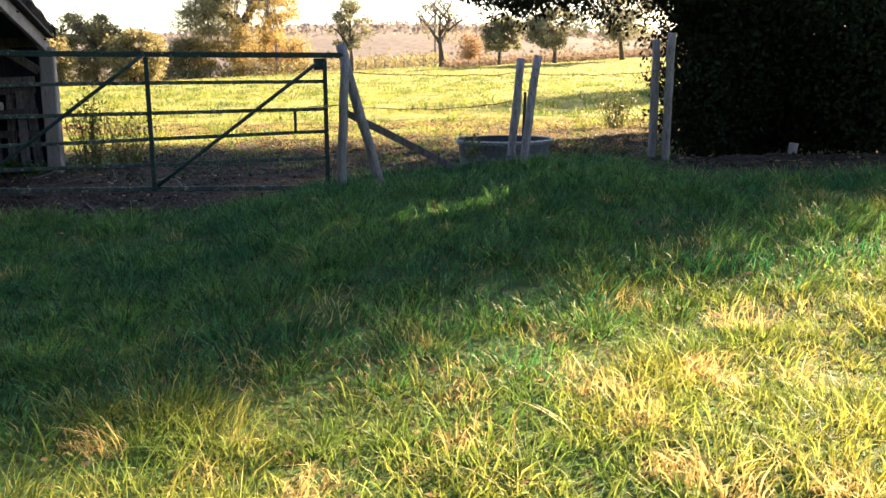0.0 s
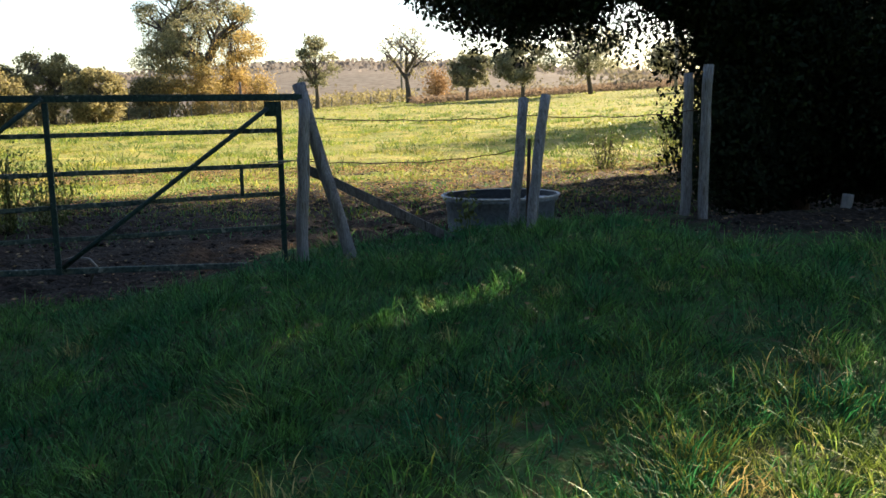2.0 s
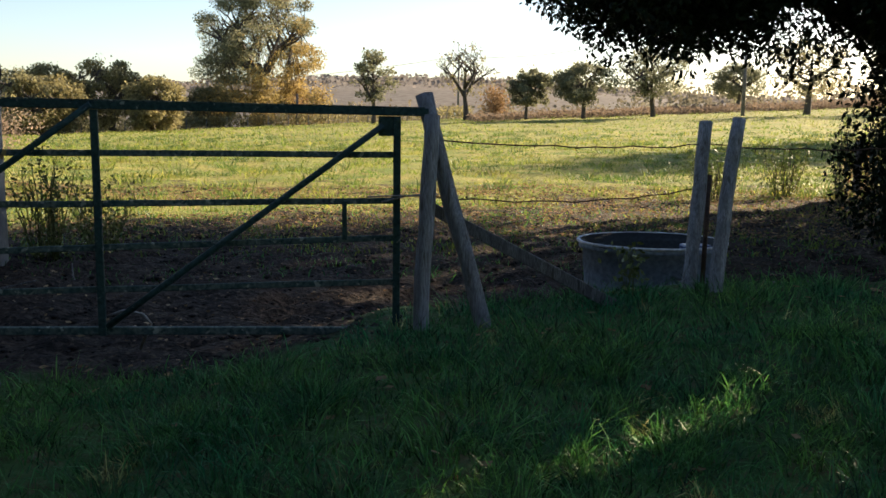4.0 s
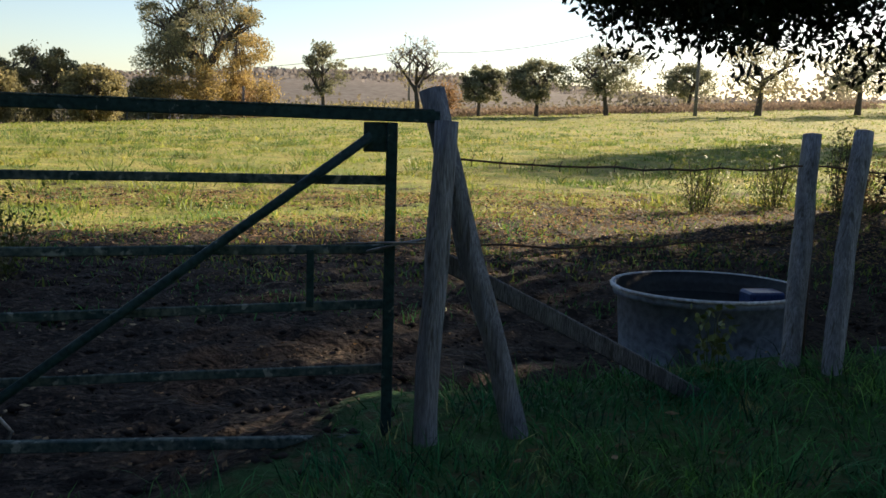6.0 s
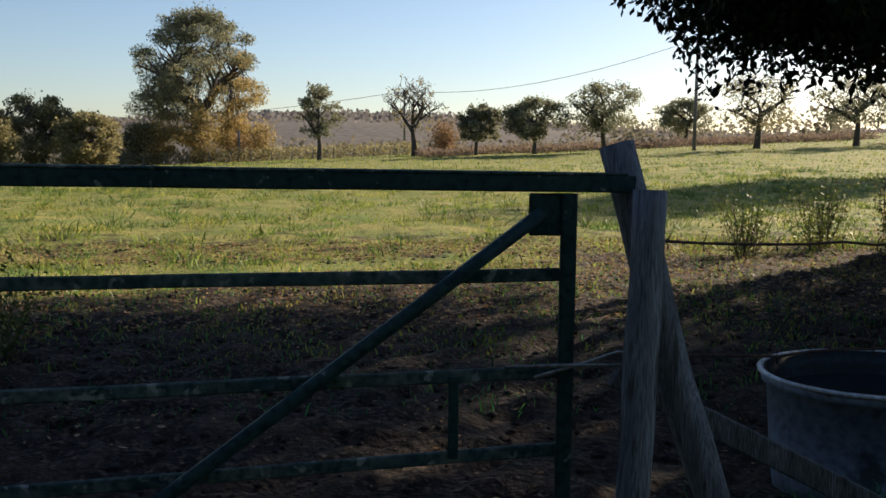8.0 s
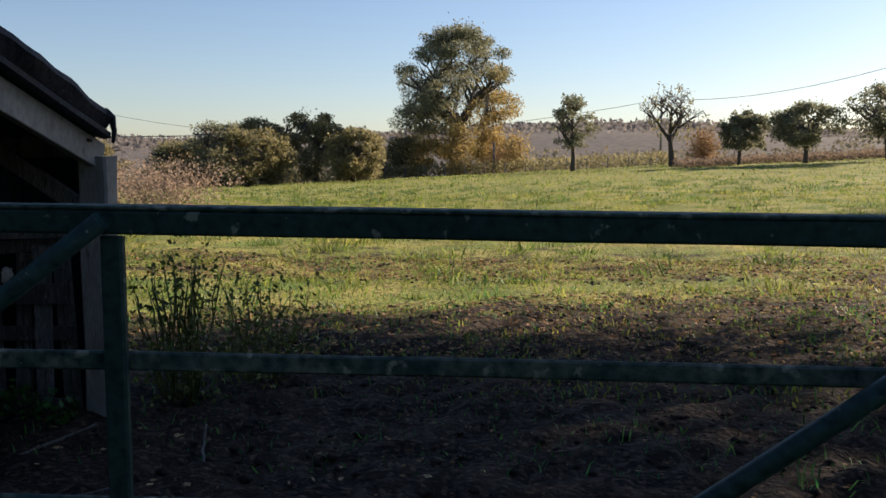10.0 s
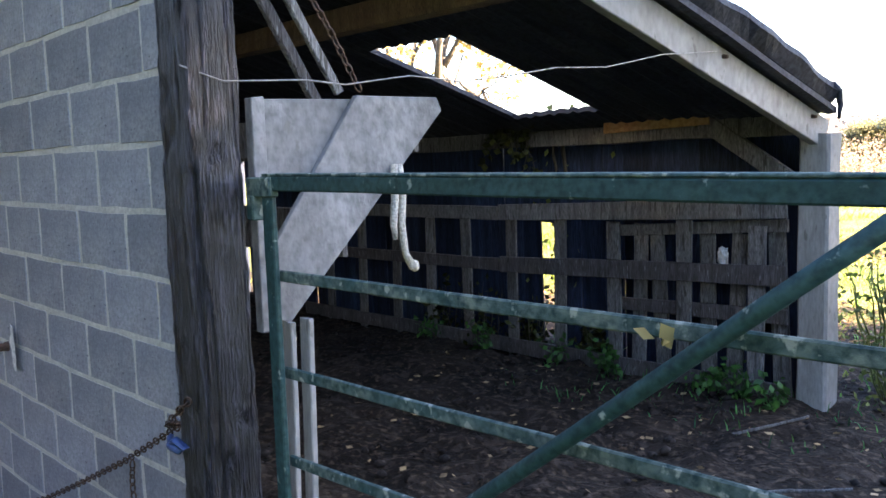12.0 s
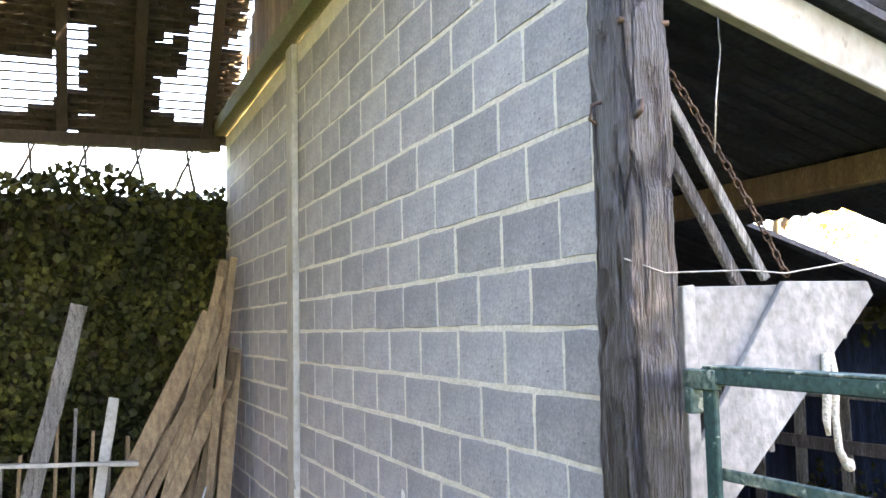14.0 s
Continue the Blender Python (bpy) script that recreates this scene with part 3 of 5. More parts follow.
# ---- corner timber post ----
corner = thing("timber_post", (-0.18, -0.12, gz(-0.18, -0.2) - 0.2), "old dark cracked timber corner post at the wall end", "post")
def cracked_shaft(cx, cy, z0, z1, w, d):
    """A squared old timber with deep upright cracks and broken, flaking faces."""
    n, rows = 112, 230
    a = np.linspace(0, 2 * math.pi, n, endpoint=False)
    sx, sy = np.sign(np.cos(a)) * np.abs(np.cos(a)) ** 0.35, np.sign(np.sin(a)) * np.abs(np.sin(a)) ** 0.35
    verts = []
    for k in range(rows + 1):
        z = z0 + (z1 - z0) * k / rows
        bx, by = 0.006 * noise.noise(Vector((z * 1.3, 1.1, 4.2))), 0.006 * noise.noise(Vector((z * 1.3, 7.1, 2.2)))
        for i in range(n):
            px, py = sx[i] * w / 2, sy[i] * d / 2
            q = noise.noise(Vector((px * 34, py * 34, z * 2.2)))
            crack = max(0.0, 0.5 - abs(q) * 4.5) * 0.034
            chip = 0.007 * noise.noise(Vector((px * 16, py * 16, z * 9 + 3))) + 0.004 * noise.noise(Vector((px * 40, py * 40, z * 26)))
            s = 1 + (chip - crack) / (w / 2)
            verts.append((cx + bx + px * s, cy + by + py * s, z))
    ii = np.arange((rows + 1) * n).reshape(rows + 1, n)
    nx = np.roll(ii, -1, axis=1)
    f = np.column_stack([ii[:-1].ravel(), nx[:-1].ravel(), nx[1:].ravel(), ii[1:].ravel()])
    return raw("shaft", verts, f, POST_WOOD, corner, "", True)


cracked_shaft(-0.17, -0.118, -0.35, 2.75, 0.20, 0.165)

# ---- shed behind the gate ----
EAVE_Y, EAVE_Z, SLOPE = 3.4, 1.59, 0.31


def roof_z(y):
    return EAVE_Z + SLOPE * (EAVE_Y - y)


shed = thing("shed_roof", (-2.0, 2.0, 1.6), "low sagging dark roof of the open cattle shed with a gap in it", "roof", kind="structure")


def roof_panel(x0, x1, y0, y1, i):
    bm = bmesh.new()
    nx_, ny_ = max(2, int((x1 - x0) / 0.04)), 6
    top, bot = [], []
    for a in range(nx_ + 1):
        x = x0 + (x1 - x0) * a / nx_
        for b in range(ny_ + 1):
            y = y0 + (y1 - y0) * b / ny_
            z = roof_z(y) + 0.008 * math.sin(x * 60) + 0.015 * noise.noise(Vector((x * 1.5, y * 1.5, i)))
            bot.append(bm.verts.new((x, y, z)))
            top.append(bm.verts.new((x, y, z + 0.03)))
    w = ny_ + 1
    for a in range(nx_):
        for b in range(ny_):
            k = a * w + b
            bm.faces.new((top[k], top[k + w], top[k + w + 1], top[k + 1]))
            bm.faces.new((bot[k + 1], bot[k + w + 1], bot[k + w], bot[k]))
    for a in range(nx_):
        for k in (a * w, a * w + ny_):
            bm.faces.new((top[k], bot[k], bot[k + w], top[k + w]))
    for b in range(ny_):
        for k in (b, nx_ * w + b):
            bm.faces.new((top[k], top[k + 1], bot[k + 1], bot[k]))
    part("roof_sheet", bm, ROOF_DARK, shed)


roof_panel(-6.5, -2.07, 0.16, 3.62, 0)
roof_panel(-2.07, -1.34, 0.16, 1.89, 1)
roof_panel(-2.07, -1.34, 3.10, 3.62, 2)
roof_panel(-1.34, -0.3, 0.16, 3.62, 3)
roof_panel(-0.3, 0.0, 0.16, 3.37, 4)


def shed_rafter(x, label):
    t = thing("rafter", (x, 3.4, 1.5), label, "rafter")
    part("timber", plank((x, 3.42, roof_z(3.42) - 0.092), (x, -0.03, roof_z(-0.03) - 0.092), 0.05, 0.155, seed=31, cuts=14), WOOD_PALE, t)
    for y in (2.4, 3.25, 0.9):
        part("bolt", tube([(x + 0.02, y, roof_z(y) - 0.05), (x + 0.05, y, roof_z(y) - 0.055)], [0.012, 0.009], 6), RUST, t, "rusty bolt head")


shed_rafter(-0.1, "pale weathered rafter at the open end of the shed")
# ridge beam and wall plate
solo("purlin", plank((-6.4, 1.42, roof_z(1.42) - 0.07), (-0.14, 1.42, roof_z(1.42) - 0.07), 0.10, 0.12, seed=33, cuts=12), WOOD_BROWN, (-3, 1.7, 2.0), "brown timber purlin under the shed roof", "beam")
solo("wall_plate", plank((-6.4, 3.40, 1.52), (-0.2, 3.40, 1.55), 0.10, 0.11, seed=34, cuts=14, rough=0.012), WOOD_GREY, (-3, 3.4, 1.5), "grey timber plate along the top of the shed back wall", "beam")
solo("shed_post", plank((-0.12, 3.42, -0.1), (-0.10, 3.40, 1.50), 0.17, 0.15, up=(0, 1, 0), seed=35, rough=0.01, bevel=0.015, cuts=12), WOOD_PALE, (-0.12, 3.42, -0.1), "thick grey timber post at the shed corner", "post")


def verge():
    """Ragged old felt and sheet edge lying thick over the shed's open end."""
    bm = bmesh.new()
    n = 46
    sect = []
    for i in range(n + 1):
        y = 0.16 + 3.20 * i / n
        q = noise.noise(Vector((y * 5.1, 3.3, 0)))
        zz = roof_z(y)
        over = 0.01 + 0.03 * noise.noise(Vector((y * 3.3, 8.1, 0)))
        top = zz + 0.145 + 0.03 * q + (0.05 if 1.55 < y < 1.75 else 0.0)
        sect.append([bm.verts.new(p) for p in ((-1.2, y, zz + 0.05), (-1.2, y, zz + 0.09), (-0.3, y, top - 0.02), (over, y, top), (over + 0.01, y, top - 0.035), (-0.02, y, zz + 0.05))])
    for a, b in zip(sect, sect[1:]):
        for k in range(6):
            bm.faces.new((a[k], a[(k + 1) % 6], b[(k + 1) % 6], b[k]))
    bm.faces.new(sect[0])
    bm.faces.new(sect[-1][::-1])
    part("verge_cover", bm, ROOF_DARK, shed, "ragged black felt edge")
    part("torn_flap", tube([(-0.01, 3.32, 1.74), (0.01, 3.37, 1.71), (0.015, 3.38, 1.64), (0.01, 3.37, 1.57)], [0.03, 0.024, 0.016, 0.008], 6, 0.2, 3), ROOF_DARK, shed)


verge()


# ---- shed back wall: dark boarding, pallets in front ----
back = thing("wall_shed_back", (-3.3, 3.5, 0.0), "dark blue-stained board back wall of the cattle shed with gaps", "wall", kind="structure")
rnd = random.Random(21)
x = -6.45
while x < -0.28:
    w = rnd.uniform(0.15, 0.21)
    lo = -0.2
    if -2.29 < x + w / 2 < -2.02:
        part("board", plank((x + w / 2, 3.50, 0.95), (x + w / 2, 3.50, 1.50), w - 0.012, 0.02, up=(0, 1, 0), seed=x, cuts=2), SHEET_BLUE, back)
        lo = None
    if lo is not None:
        top = 1.50 if x < -0.75 else rnd.uniform(1.50, 1.56)
        part("board", plank((x + w / 2, 3.50 + 0.024 * (int(x * 100) % 2), lo), (x + w / 2, 3.50, top), w + rnd.choice((0.012, 0.012, 0.012, -0.006)), 0.02, up=(0, 1, 0), seed=x, cuts=3), SHEET_BLUE, back)
    x += w
side = thing("wall_shed_side", (-6.5, 1.7, 0), "dark board wall closing the far end of the shed", "wall", kind="structure")
for k in range(18):
    yb = 0.1 + 0.19 * k
    part("board", plank((-6.5, yb + 0.095, -0.2), (-6.5, yb + 0.095, roof_z(yb) - 0.02), 0.02, 0.185, up=(0, 1, 0), seed=k, cuts=2), SHEET_BLUE, side)


def pallet_panel(x0, x1, xs, name_label, y, rails, z0, z1, tilt=0.0):
    t = thing("pallet", ((x0 + x1) / 2, y, z0), name_label, "pallet", group="pallets along the shed wall")
    for i, (z, zz, h) in enumerate(rails):
        part("rail", plank((x0, y - 0.03, z), (x1, y - 0.03, zz), 0.022, h, seed=50 + i + x0, rough=0.006, cuts=8), (WOOD_GREY, WOOD_DARK, WOOD_DARK)[i], t)
    for i, xx in enumerate(xs):
        part("slat", plank((xx, y, z0), (xx + tilt * rnd.uniform(-1, 1), y, z1 + rnd.uniform(-0.02, 0.02)), 0.105, 0.02, up=(0, 1, 0), seed=70 + i + x0, rough=0.005, cuts=4), WOOD_GREY, t)
    return t


pallet_panel(-2.45, -0.25, (-0.45, -0.925, -1.434, -1.912, -2.361), "weathered grey wooden pallet stood on edge as fencing", 3.36, ((1.025, 1.10, 0.115), (0.645, 0.726, 0.115), (0.055, 0.06, 0.11)), -0.08, 1.00, 0.02)
pallet_panel(-5.1, -2.47, (-2.834, -3.273, -3.72, -4.2, -4.7), "weathered grey wooden pallet stood on edge in the shade", 3.36, ((1.0, 1.02, 0.10), (0.62, 0.64, 0.09), (0.05, 0.055, 0.11)), -0.08, 0.97, 0.02)
pallet_panel(-1.45, -0.27, (-1.30, -1.10, -0.78, -0.62, -0.31), "second broken pallet leaning behind the first", 3.42, ((0.93, 1.00, 0.07), (0.455, 0.485, 0.085)), 0.0, 0.96, 0.10)
bm = bmesh.new()
bmesh.ops.create_icosphere(bm, subdivisions=3, radius=1)
for v in bm.verts:
    q = v.co.normalized()
    k = 1 + 0.55 * noise.noise(q * 3.1) + 0.25 * noise.noise(q * 8.3)
    v.co = Vector((-0.70 + 0.032 * q.x * k, 3.44 + 0.02 * q.y * k, 0.80 + 0.06 * q.z * k * (1.2 - 0.4 * q.z)))
solo("plastic_scrap", bm, WHITE, (-0.70, 3.44, 0.75), "crumpled white plastic scrap caught behind the pallet slats", "plastic")
solo("corner_brace", plank((-0.78, 3.36, 1.60), (-0.20, 3.36, 1.22), 0.04, 0.10, seed=81), WOOD_GREY, (-0.3, 3.36, 1.3), "short grey timber brace at the shed corner", "brace")
solo("stained_board", plank((-1.48, 3.325, 1.60), (-0.72, 3.325, 1.62), 0.015, 0.09, seed=82), mat("orange_wood", (0.42, 0.22, 0.08), (0.36, 0.24, 0.13), 0.8, 4, 40, 0.4), (-1.1, 3.33, 1.6), "orange-brown board fixed to the wall plate", "board")


# ---- hay rack behind the gate ----
def poly_prism(pts, x0, x1):
    """A flat board cut to the outline pts (y, z), from x0 to x1."""
    bm = bmesh.new()
    a = [bm.verts.new((x0, y, z)) for y, z in pts]
    b = [bm.verts.new((x1, y, z)) for y, z in pts]
    n = len(pts)
    bm.faces.new(a[::-1])
    bm.faces.new(b)
    for k in range(n):
        bm.faces.new((a[k], a[(k + 1) % n], b[(k + 1) % n], b[k]))
    bmesh.ops.bevel(bm, geom=list(bm.edges), offset=0.003, segments=1, affect="EDGES")
    return bm


rack = thing("hay_rack", (-0.3, 0.1, 0.9), "V-shaped hay rack of bleached grey boards fixed behind the wall", "hay rack")
part("end_board", poly_prism([(0.11, 1.375), (0.36, 1.375), (0.45, 1.635), (0.11, 1.63)], -0.262, -0.24), RACK_WOOD, rack)
part("side_board", poly_prism([(0.10, 0.97), (0.165, 0.945), (0.815, 1.60), (0.795, 1.645), (0.45, 1.645), (0.10, 1.16)], -0.235, -0.212), RACK_WOOD, rack)
part("upright", poly_prism([(0.06, 0.93), (0.105, 0.93), (0.105, 1.635), (0.06, 1.63)], -0.24, -0.20), RACK_WOOD, rack)
part("long_board", plank((-0.27, 0.74, 1.54), (-2.3, 0.74, 1.54), 0.02, 0.16, seed=91), WOOD_GREY, rack)
part("long_board", plank((-0.27, 0.42, 1.20), (-2.3, 0.42, 1.20), 0.02, 0.16, seed=92), WOOD_GREY, rack)
solo("short_board", plank((-0.22, 0.14, 0.22), (-0.22, 0.155, 0.95), 0.075, 0.02, up=(0, 1, 0), seed=93), WOOD_PALE, (-0.2, 0.2, 0.3), "pale upright board behind the gate hinge", "board", "boards behind the hinge")
solo("short_board", plank((-0.20, 0.20, 0.30), (-0.20, 0.215, 0.955), 0.05, 0.022, up=(0, 1, 0), seed=94), WOOD_PALE, (-0.2, 0.24, 0.3), "pale upright board behind the gate hinge", "board", "boards behind the hinge")
rope = thing("rope", (-0.23, 0.55, 1.4), "frayed pale rope hanging from the hay rack", "rope")
part("strand", tube([(-0.195, 0.58, 1.42), (-0.19, 0.575, 1.30), (-0.19, 0.565, 1.22), (-0.19, 0.57, 1.17)], [0.012, 0.013, 0.012, 0.007], 7, 0.2, 1), ROPE, rope)
part("strand", tube([(-0.195, 0.60, 1.42), (-0.19, 0.61, 1.34), (-0.19, 0.60, 1.22), (-0.19, 0.61, 1.12), (-0.19, 0.63, 1.085)], [0.012, 0.012, 0.012, 0.013, 0.014], 7, 0.2, 2), ROPE, rope)
part("knot", tube([(-0.19, 0.625, 1.09), (-0.19, 0.645, 1.075), (-0.19, 0.655, 1.06)], [0.012, 0.02, 0.012], 8, 0.2, 3), ROPE, rope)
solo("strut", plank((-0.24, 0.40, 1.655), (-0.24, -0.02, 2.36), 0.022, 0.032, seed=95, rough=0.006), WOOD_GREY, (-0.24, 0.4, 1.65), "thin grey pole holding up the hay rack", "pole")
solo("strut", plank((-0.29, 0.36, 1.60), (-0.29, -0.02, 2.25), 0.03, 0.035, seed=96, rough=0.006), WOOD_DARK, (-0.29, 0.36, 1.6), "dark thin pole behind the hay rack", "pole")


def link_mesh_data():
    bm = bmesh.new()
    pts = [(0.011 * math.cos(a), 0, 0.02 * math.sin(a)) for a in [2 * math.pi * k / 10 for k in range(11)]]
    tube(pts, 0.0035, 5, bm=bm, cap=False)
    me = bpy.data.meshes.new("link")
    bm.to_mesh(me)
    bm.free()
    return me


LINK = link_mesh_data()


def chain(pts, label, material):
    """A hanging chain through pts: alternate links turned by a quarter."""
    c = thing("chain", pts[0], label, "chain")
    me = LINK.copy()
    me.materials.append(material)
    k = 0
    base = Vector(pts[0])
    for a, b in zip(pts, pts[1:]):
        a, b = Vector(a), Vector(b)
        n = max(1, round((b - a).length / 0.032))
        for i in range(n):
            ob = new("link", me)
            ob.parent = c
            d = (b - a).normalized()
            ob.matrix_local = Matrix.Translation(a.lerp(b, (i + 0.5) / n) - base) @ d.to_track_quat("Z", "Y").to_matrix().to_4x4() @ pose(0, 0, 0, 0, 0, 90 * (k % 2) + 20)
            k += 1
    return c


chain([(-0.22, 0.47, 1.66), (-0.22, 0.36, 1.85), (-0.22, 0.12, 2.2), (-0.22, 0.0, 2.35)], "rusty chain holding the hay rack", RUST)
chain([(-2.45, -0.12, -0.20), (-1.9, -0.08, 0.00), (-1.5, -0.06, 0.17), (-1.07, -0.055, 0.355), (-0.54, -0.06, 0.607), (-0.30, -0.215, 0.69), (-0.14, -0.215, 0.795)], "rusty chain looped along the block wall", RUST)
chain([(-1.03, -0.04, 0.36), (-1.02, -0.05, 0.28), (-1.03, -0.04, 0.12)], "short rusty chain end hanging on the wall", RUST)
solo("tie_wire", tube([(-0.085, -0.21, 1.70), (-0.06, -0.1, 1.66), (0.03, 0.1, 1.662), (0.01, 0.25, 1.655), (0.0, 0.5, 1.69), (0.01, 0.7, 1.678), (0.02, 0.9, 1.70), (-0.02, 1.2, 1.745), (-0.03, 1.5, 1.76), (-0.05, 1.9, 1.83), (-0.07, 2.38, 1.87)], 0.0026, 5), WIRE, (0, 0.5, 1.69), "slack wire strung from the post to the rafter", "wire")
solo("tie_wire", tube([(-0.2, 0.20, 2.03), (-0.2, 0.215, 2.2), (-0.2, 0.24, 2.35), (-0.2, 0.235, 2.55)], 0.003, 5), WIRE, (-0.2, 0.2, 2.0), "thin wire hanging under the shed roof", "wire")
solo("baler_twine", tube([(-0.28, -0.215, 0.66), (-0.25, -0.23, 0.64), (-0.21, -0.225, 0.635), (-0.17, -0.22, 0.65), (-0.22, -0.23, 0.665), (-0.27, -0.22, 0.64)], 0.012, 6, 0.3, 4), PLASTIC_BLUE, (-0.24, -0.22, 0.64), "knot of blue baler twine on the post", "twine")
solo("iron_staple", tube([(-0.085, -0.20, 2.36), (-0.078, -0.12, 2.355), (-0.08, -0.04, 2.365)], 0.009, 6), RUST, (-0.08, -0.12, 2.36), "rusty iron strap on the timber post", "staple")
solo("iron_hook", tube([(-0.09, -0.15, 2.12), (-0.06, -0.15, 2.13), (-0.05, -0.16, 2.10), (-0.07, -0.165, 2.085)], 0.007, 6), RUST, (-0.08, -0.15, 2.1), "rusty hook in the timber post", "hook", "hooks")
solo("iron_hook", tube([(-0.18, -0.205, 2.15), (-0.18, -0.235, 2.14), (-0.185, -0.24, 2.10), (-0.18, -0.22, 2.085)], 0.006, 6), RUST, (-0.18, -0.21, 2.1), "rusty hook in the timber post", "hook", "hooks")

# ---- timber posts on the wall, splash ----
solo("wall_strip", plank((-4.86, -0.068, -0.5), (-4.84, -0.068, 3.74), 0.21, 0.05, up=(0, 1, 0), seed=97, cuts=16), WOOD_PALE, (-4.9, -0.05, -0.5), "pale upright timber fixed to the block wall", "post")
bm = bmesh.new()
rnd = random.Random(4)
outline = [(0.006, 0.70), (0.011, 0.675), (0.008, 0.65), (0.026, 0.63), (0.034, 0.60), (0.022, 0.57), (0.028, 0.545), (0.014, 0.525), (0.018, 0.505), (0.006, 0.485)]
outline = [(-2.47 + s * rnd.uniform(0.7, 1.3), z) for s, z in outline] + [(-2.47 - s * rnd.uniform(0.7, 1.3), z) for s, z in outline[::-1]]
f0 = [bm.verts.new((px * 0.8 - 1.975 * 0.2, -0.05, pz)) for px, pz in outline]
f1 = [bm.verts.new((px, -0.03, pz)) for px, pz in outline]
bm.faces.new(f0)
for k in range(len(outline)):
    bm.faces.new((f0[k], f1[k], f1[(k + 1) % len(outline)], f0[(k + 1) % len(outline)]))
rough_post("iron_stub", (-2.58, -0.01, 0.575), (-2.585, -0.058, 0.572), 0.026, 0.02, "rusty iron stub set in the block wall", "stub", RUST, 9)
solo("plaster_splash", bm, WHITE, (-2.5, 0.0, 0.6), "splash of white plaster stuck to the block wall", "plaster")

# ---- barn: ivy wall, roof with missing tiles, gable boards ----
solo("tie_beam", plank((-8.35, -0.14, 3.83), (-0.3, -0.02, 3.83), 0.16, 0.16, seed=98, rough=0.01, cuts=20), WOOD_MOSS, (-4, 0, 3.8), "mossy green tie beam along the top of the block wall", "beam")
gable = thing("wall_gable", (-5.5, 0.0, 3.8), "brown weatherboarded gable above the block wall with light slits", "wall", kind="structure")
rnd = random.Random(8)
x = -8.35
while x < -4.4:
    w = rnd.uniform(0.16, 0.22)
    top = 3.68 + (x + w / 2 + 8.3) * 1.0 + 0.05
    if top > 4.0:
        part("board", plank((x + w / 2, 0.05, 3.90), (x + w / 2, 0.05, top), w - rnd.choice((0.006, 0.01, 0.022)), 0.022, up=(0, 1, 0), seed=x, cuts=4), WOOD_BROWN, gable)
    x += w
BX, BZ = -8.3, 3.75


def barn_slope(v):
    c = math.sqrt(0.5)
    return BX + v * c, BZ + v * c


barn = thing("barn_roof", (-6, -3, 4), "old tiled barn roof with many tiles missing and battens bare", "roof", kind="structure")
Y_END = -7.0
for k in range(9):
    y = -0.30 - 0.47 * k * 1.6
    x0, z0 = barn_slope(-0.15)
    x1, z1 = barn_slope(5.0)
    part("rafter", plank((x0, y, z0 - 0.07), (x1, y, z1 - 0.07), 0.07, 0.11, up=(0, 1, 0), seed=k, cuts=6), BARN_WOOD, barn)
for k in range(48):
    xb, zb = barn_slope(-0.1 + 0.105 * k)
    part("batten", plank((xb, 0.03, zb), (xb, Y_END, zb), 0.028, 0.02, seed=k, rough=0.006, cuts=10), BARN_WOOD, barn)
HOLES = ((-2.6, -2.20, 0.10, 0.80), (-2.16, -1.87, 0.20, 0.78), (-1.87, -1.62, 0.42, 0.95), (-1.84, -1.50, 0.92, 1.28), (-0.82, -0.68, 1.05, 1.25), (-0.62, -0.30, 0.70, 1.20),
         (-0.52, -0.30, 1.15, 1.9), (-0.85, -0.30, 0.32, 0.72), (-0.70, -0.30, 0.06, 0.34), (-0.90, -0.80, 0.2, 0.28), (-1.62, -1.45, 0.05, 0.14), (-3.6, -3.0, 0.4, 1.4))
tv, tf = [], []
rt = np.random.default_rng(3)
for k in range(46):
    v0 = -0.16 + 0.105 * k
    for j in range(-1, 42):
        ya = -0.16 - 0.165 * j - (0.08 if k % 2 else 0)
        yb = ya - 0.167
        ym, vm = (ya + yb) / 2, v0 + 0.08
        if any(a < ym < b and c < vm < d for a, b, c, d in HOLES) or rt.random() < 0.012:
            continue
        i = len(tv)
        lift = 0.02 + 0.006 * rt.random()
        for vv, up in ((v0, lift + 0.012), (v0 + 0.20, lift)):
            xx, zz = barn_slope(vv)
            for yy in (ya, yb):
                tv.append((xx - up * 0.7, yy, zz + up * 0.7))
        for q4 in range(4):
            p = tv[i + q4]
            tv.append((p[0] - 0.009, p[1], p[2] + 0.009))
        tf += [(i, i + 1, i + 3, i + 2), (i + 4, i + 6, i + 7, i + 5), (i, i + 4, i + 5, i + 1), (i + 2, i + 3, i + 7, i + 6), (i, i + 2, i + 6, i + 4), (i + 1, i + 5, i + 7, i + 3)]
tiles = raw("tiles", tv, tf, SLATE, barn, "small dark plain clay tiles")
tiles["kind"] = "stuff"
# unseen roof slope and end wall, added to keep light off the ivy
xr, zr = barn_slope(5.0)
bm = bmesh.new()
q = [(xr, zr + 0.02), (-1.7, zr + 0.02 - (-1.7 - xr)), (-1.7, zr + 0.10 - (-1.7 - xr)), (xr, zr + 0.12)]
lo = [bm.verts.new((px, -0.15, pz)) for px, pz in q]
hi = [bm.verts.new((px, Y_END, pz)) for px, pz in q]
bm.faces.new(lo[::-1])
bm.faces.new(hi)
for k in range(4):
    bm.faces.new((lo[k], lo[(k + 1) % 4], hi[(k + 1) % 4], hi[k]))
part("tiled_slope", bm, SLATE, barn)
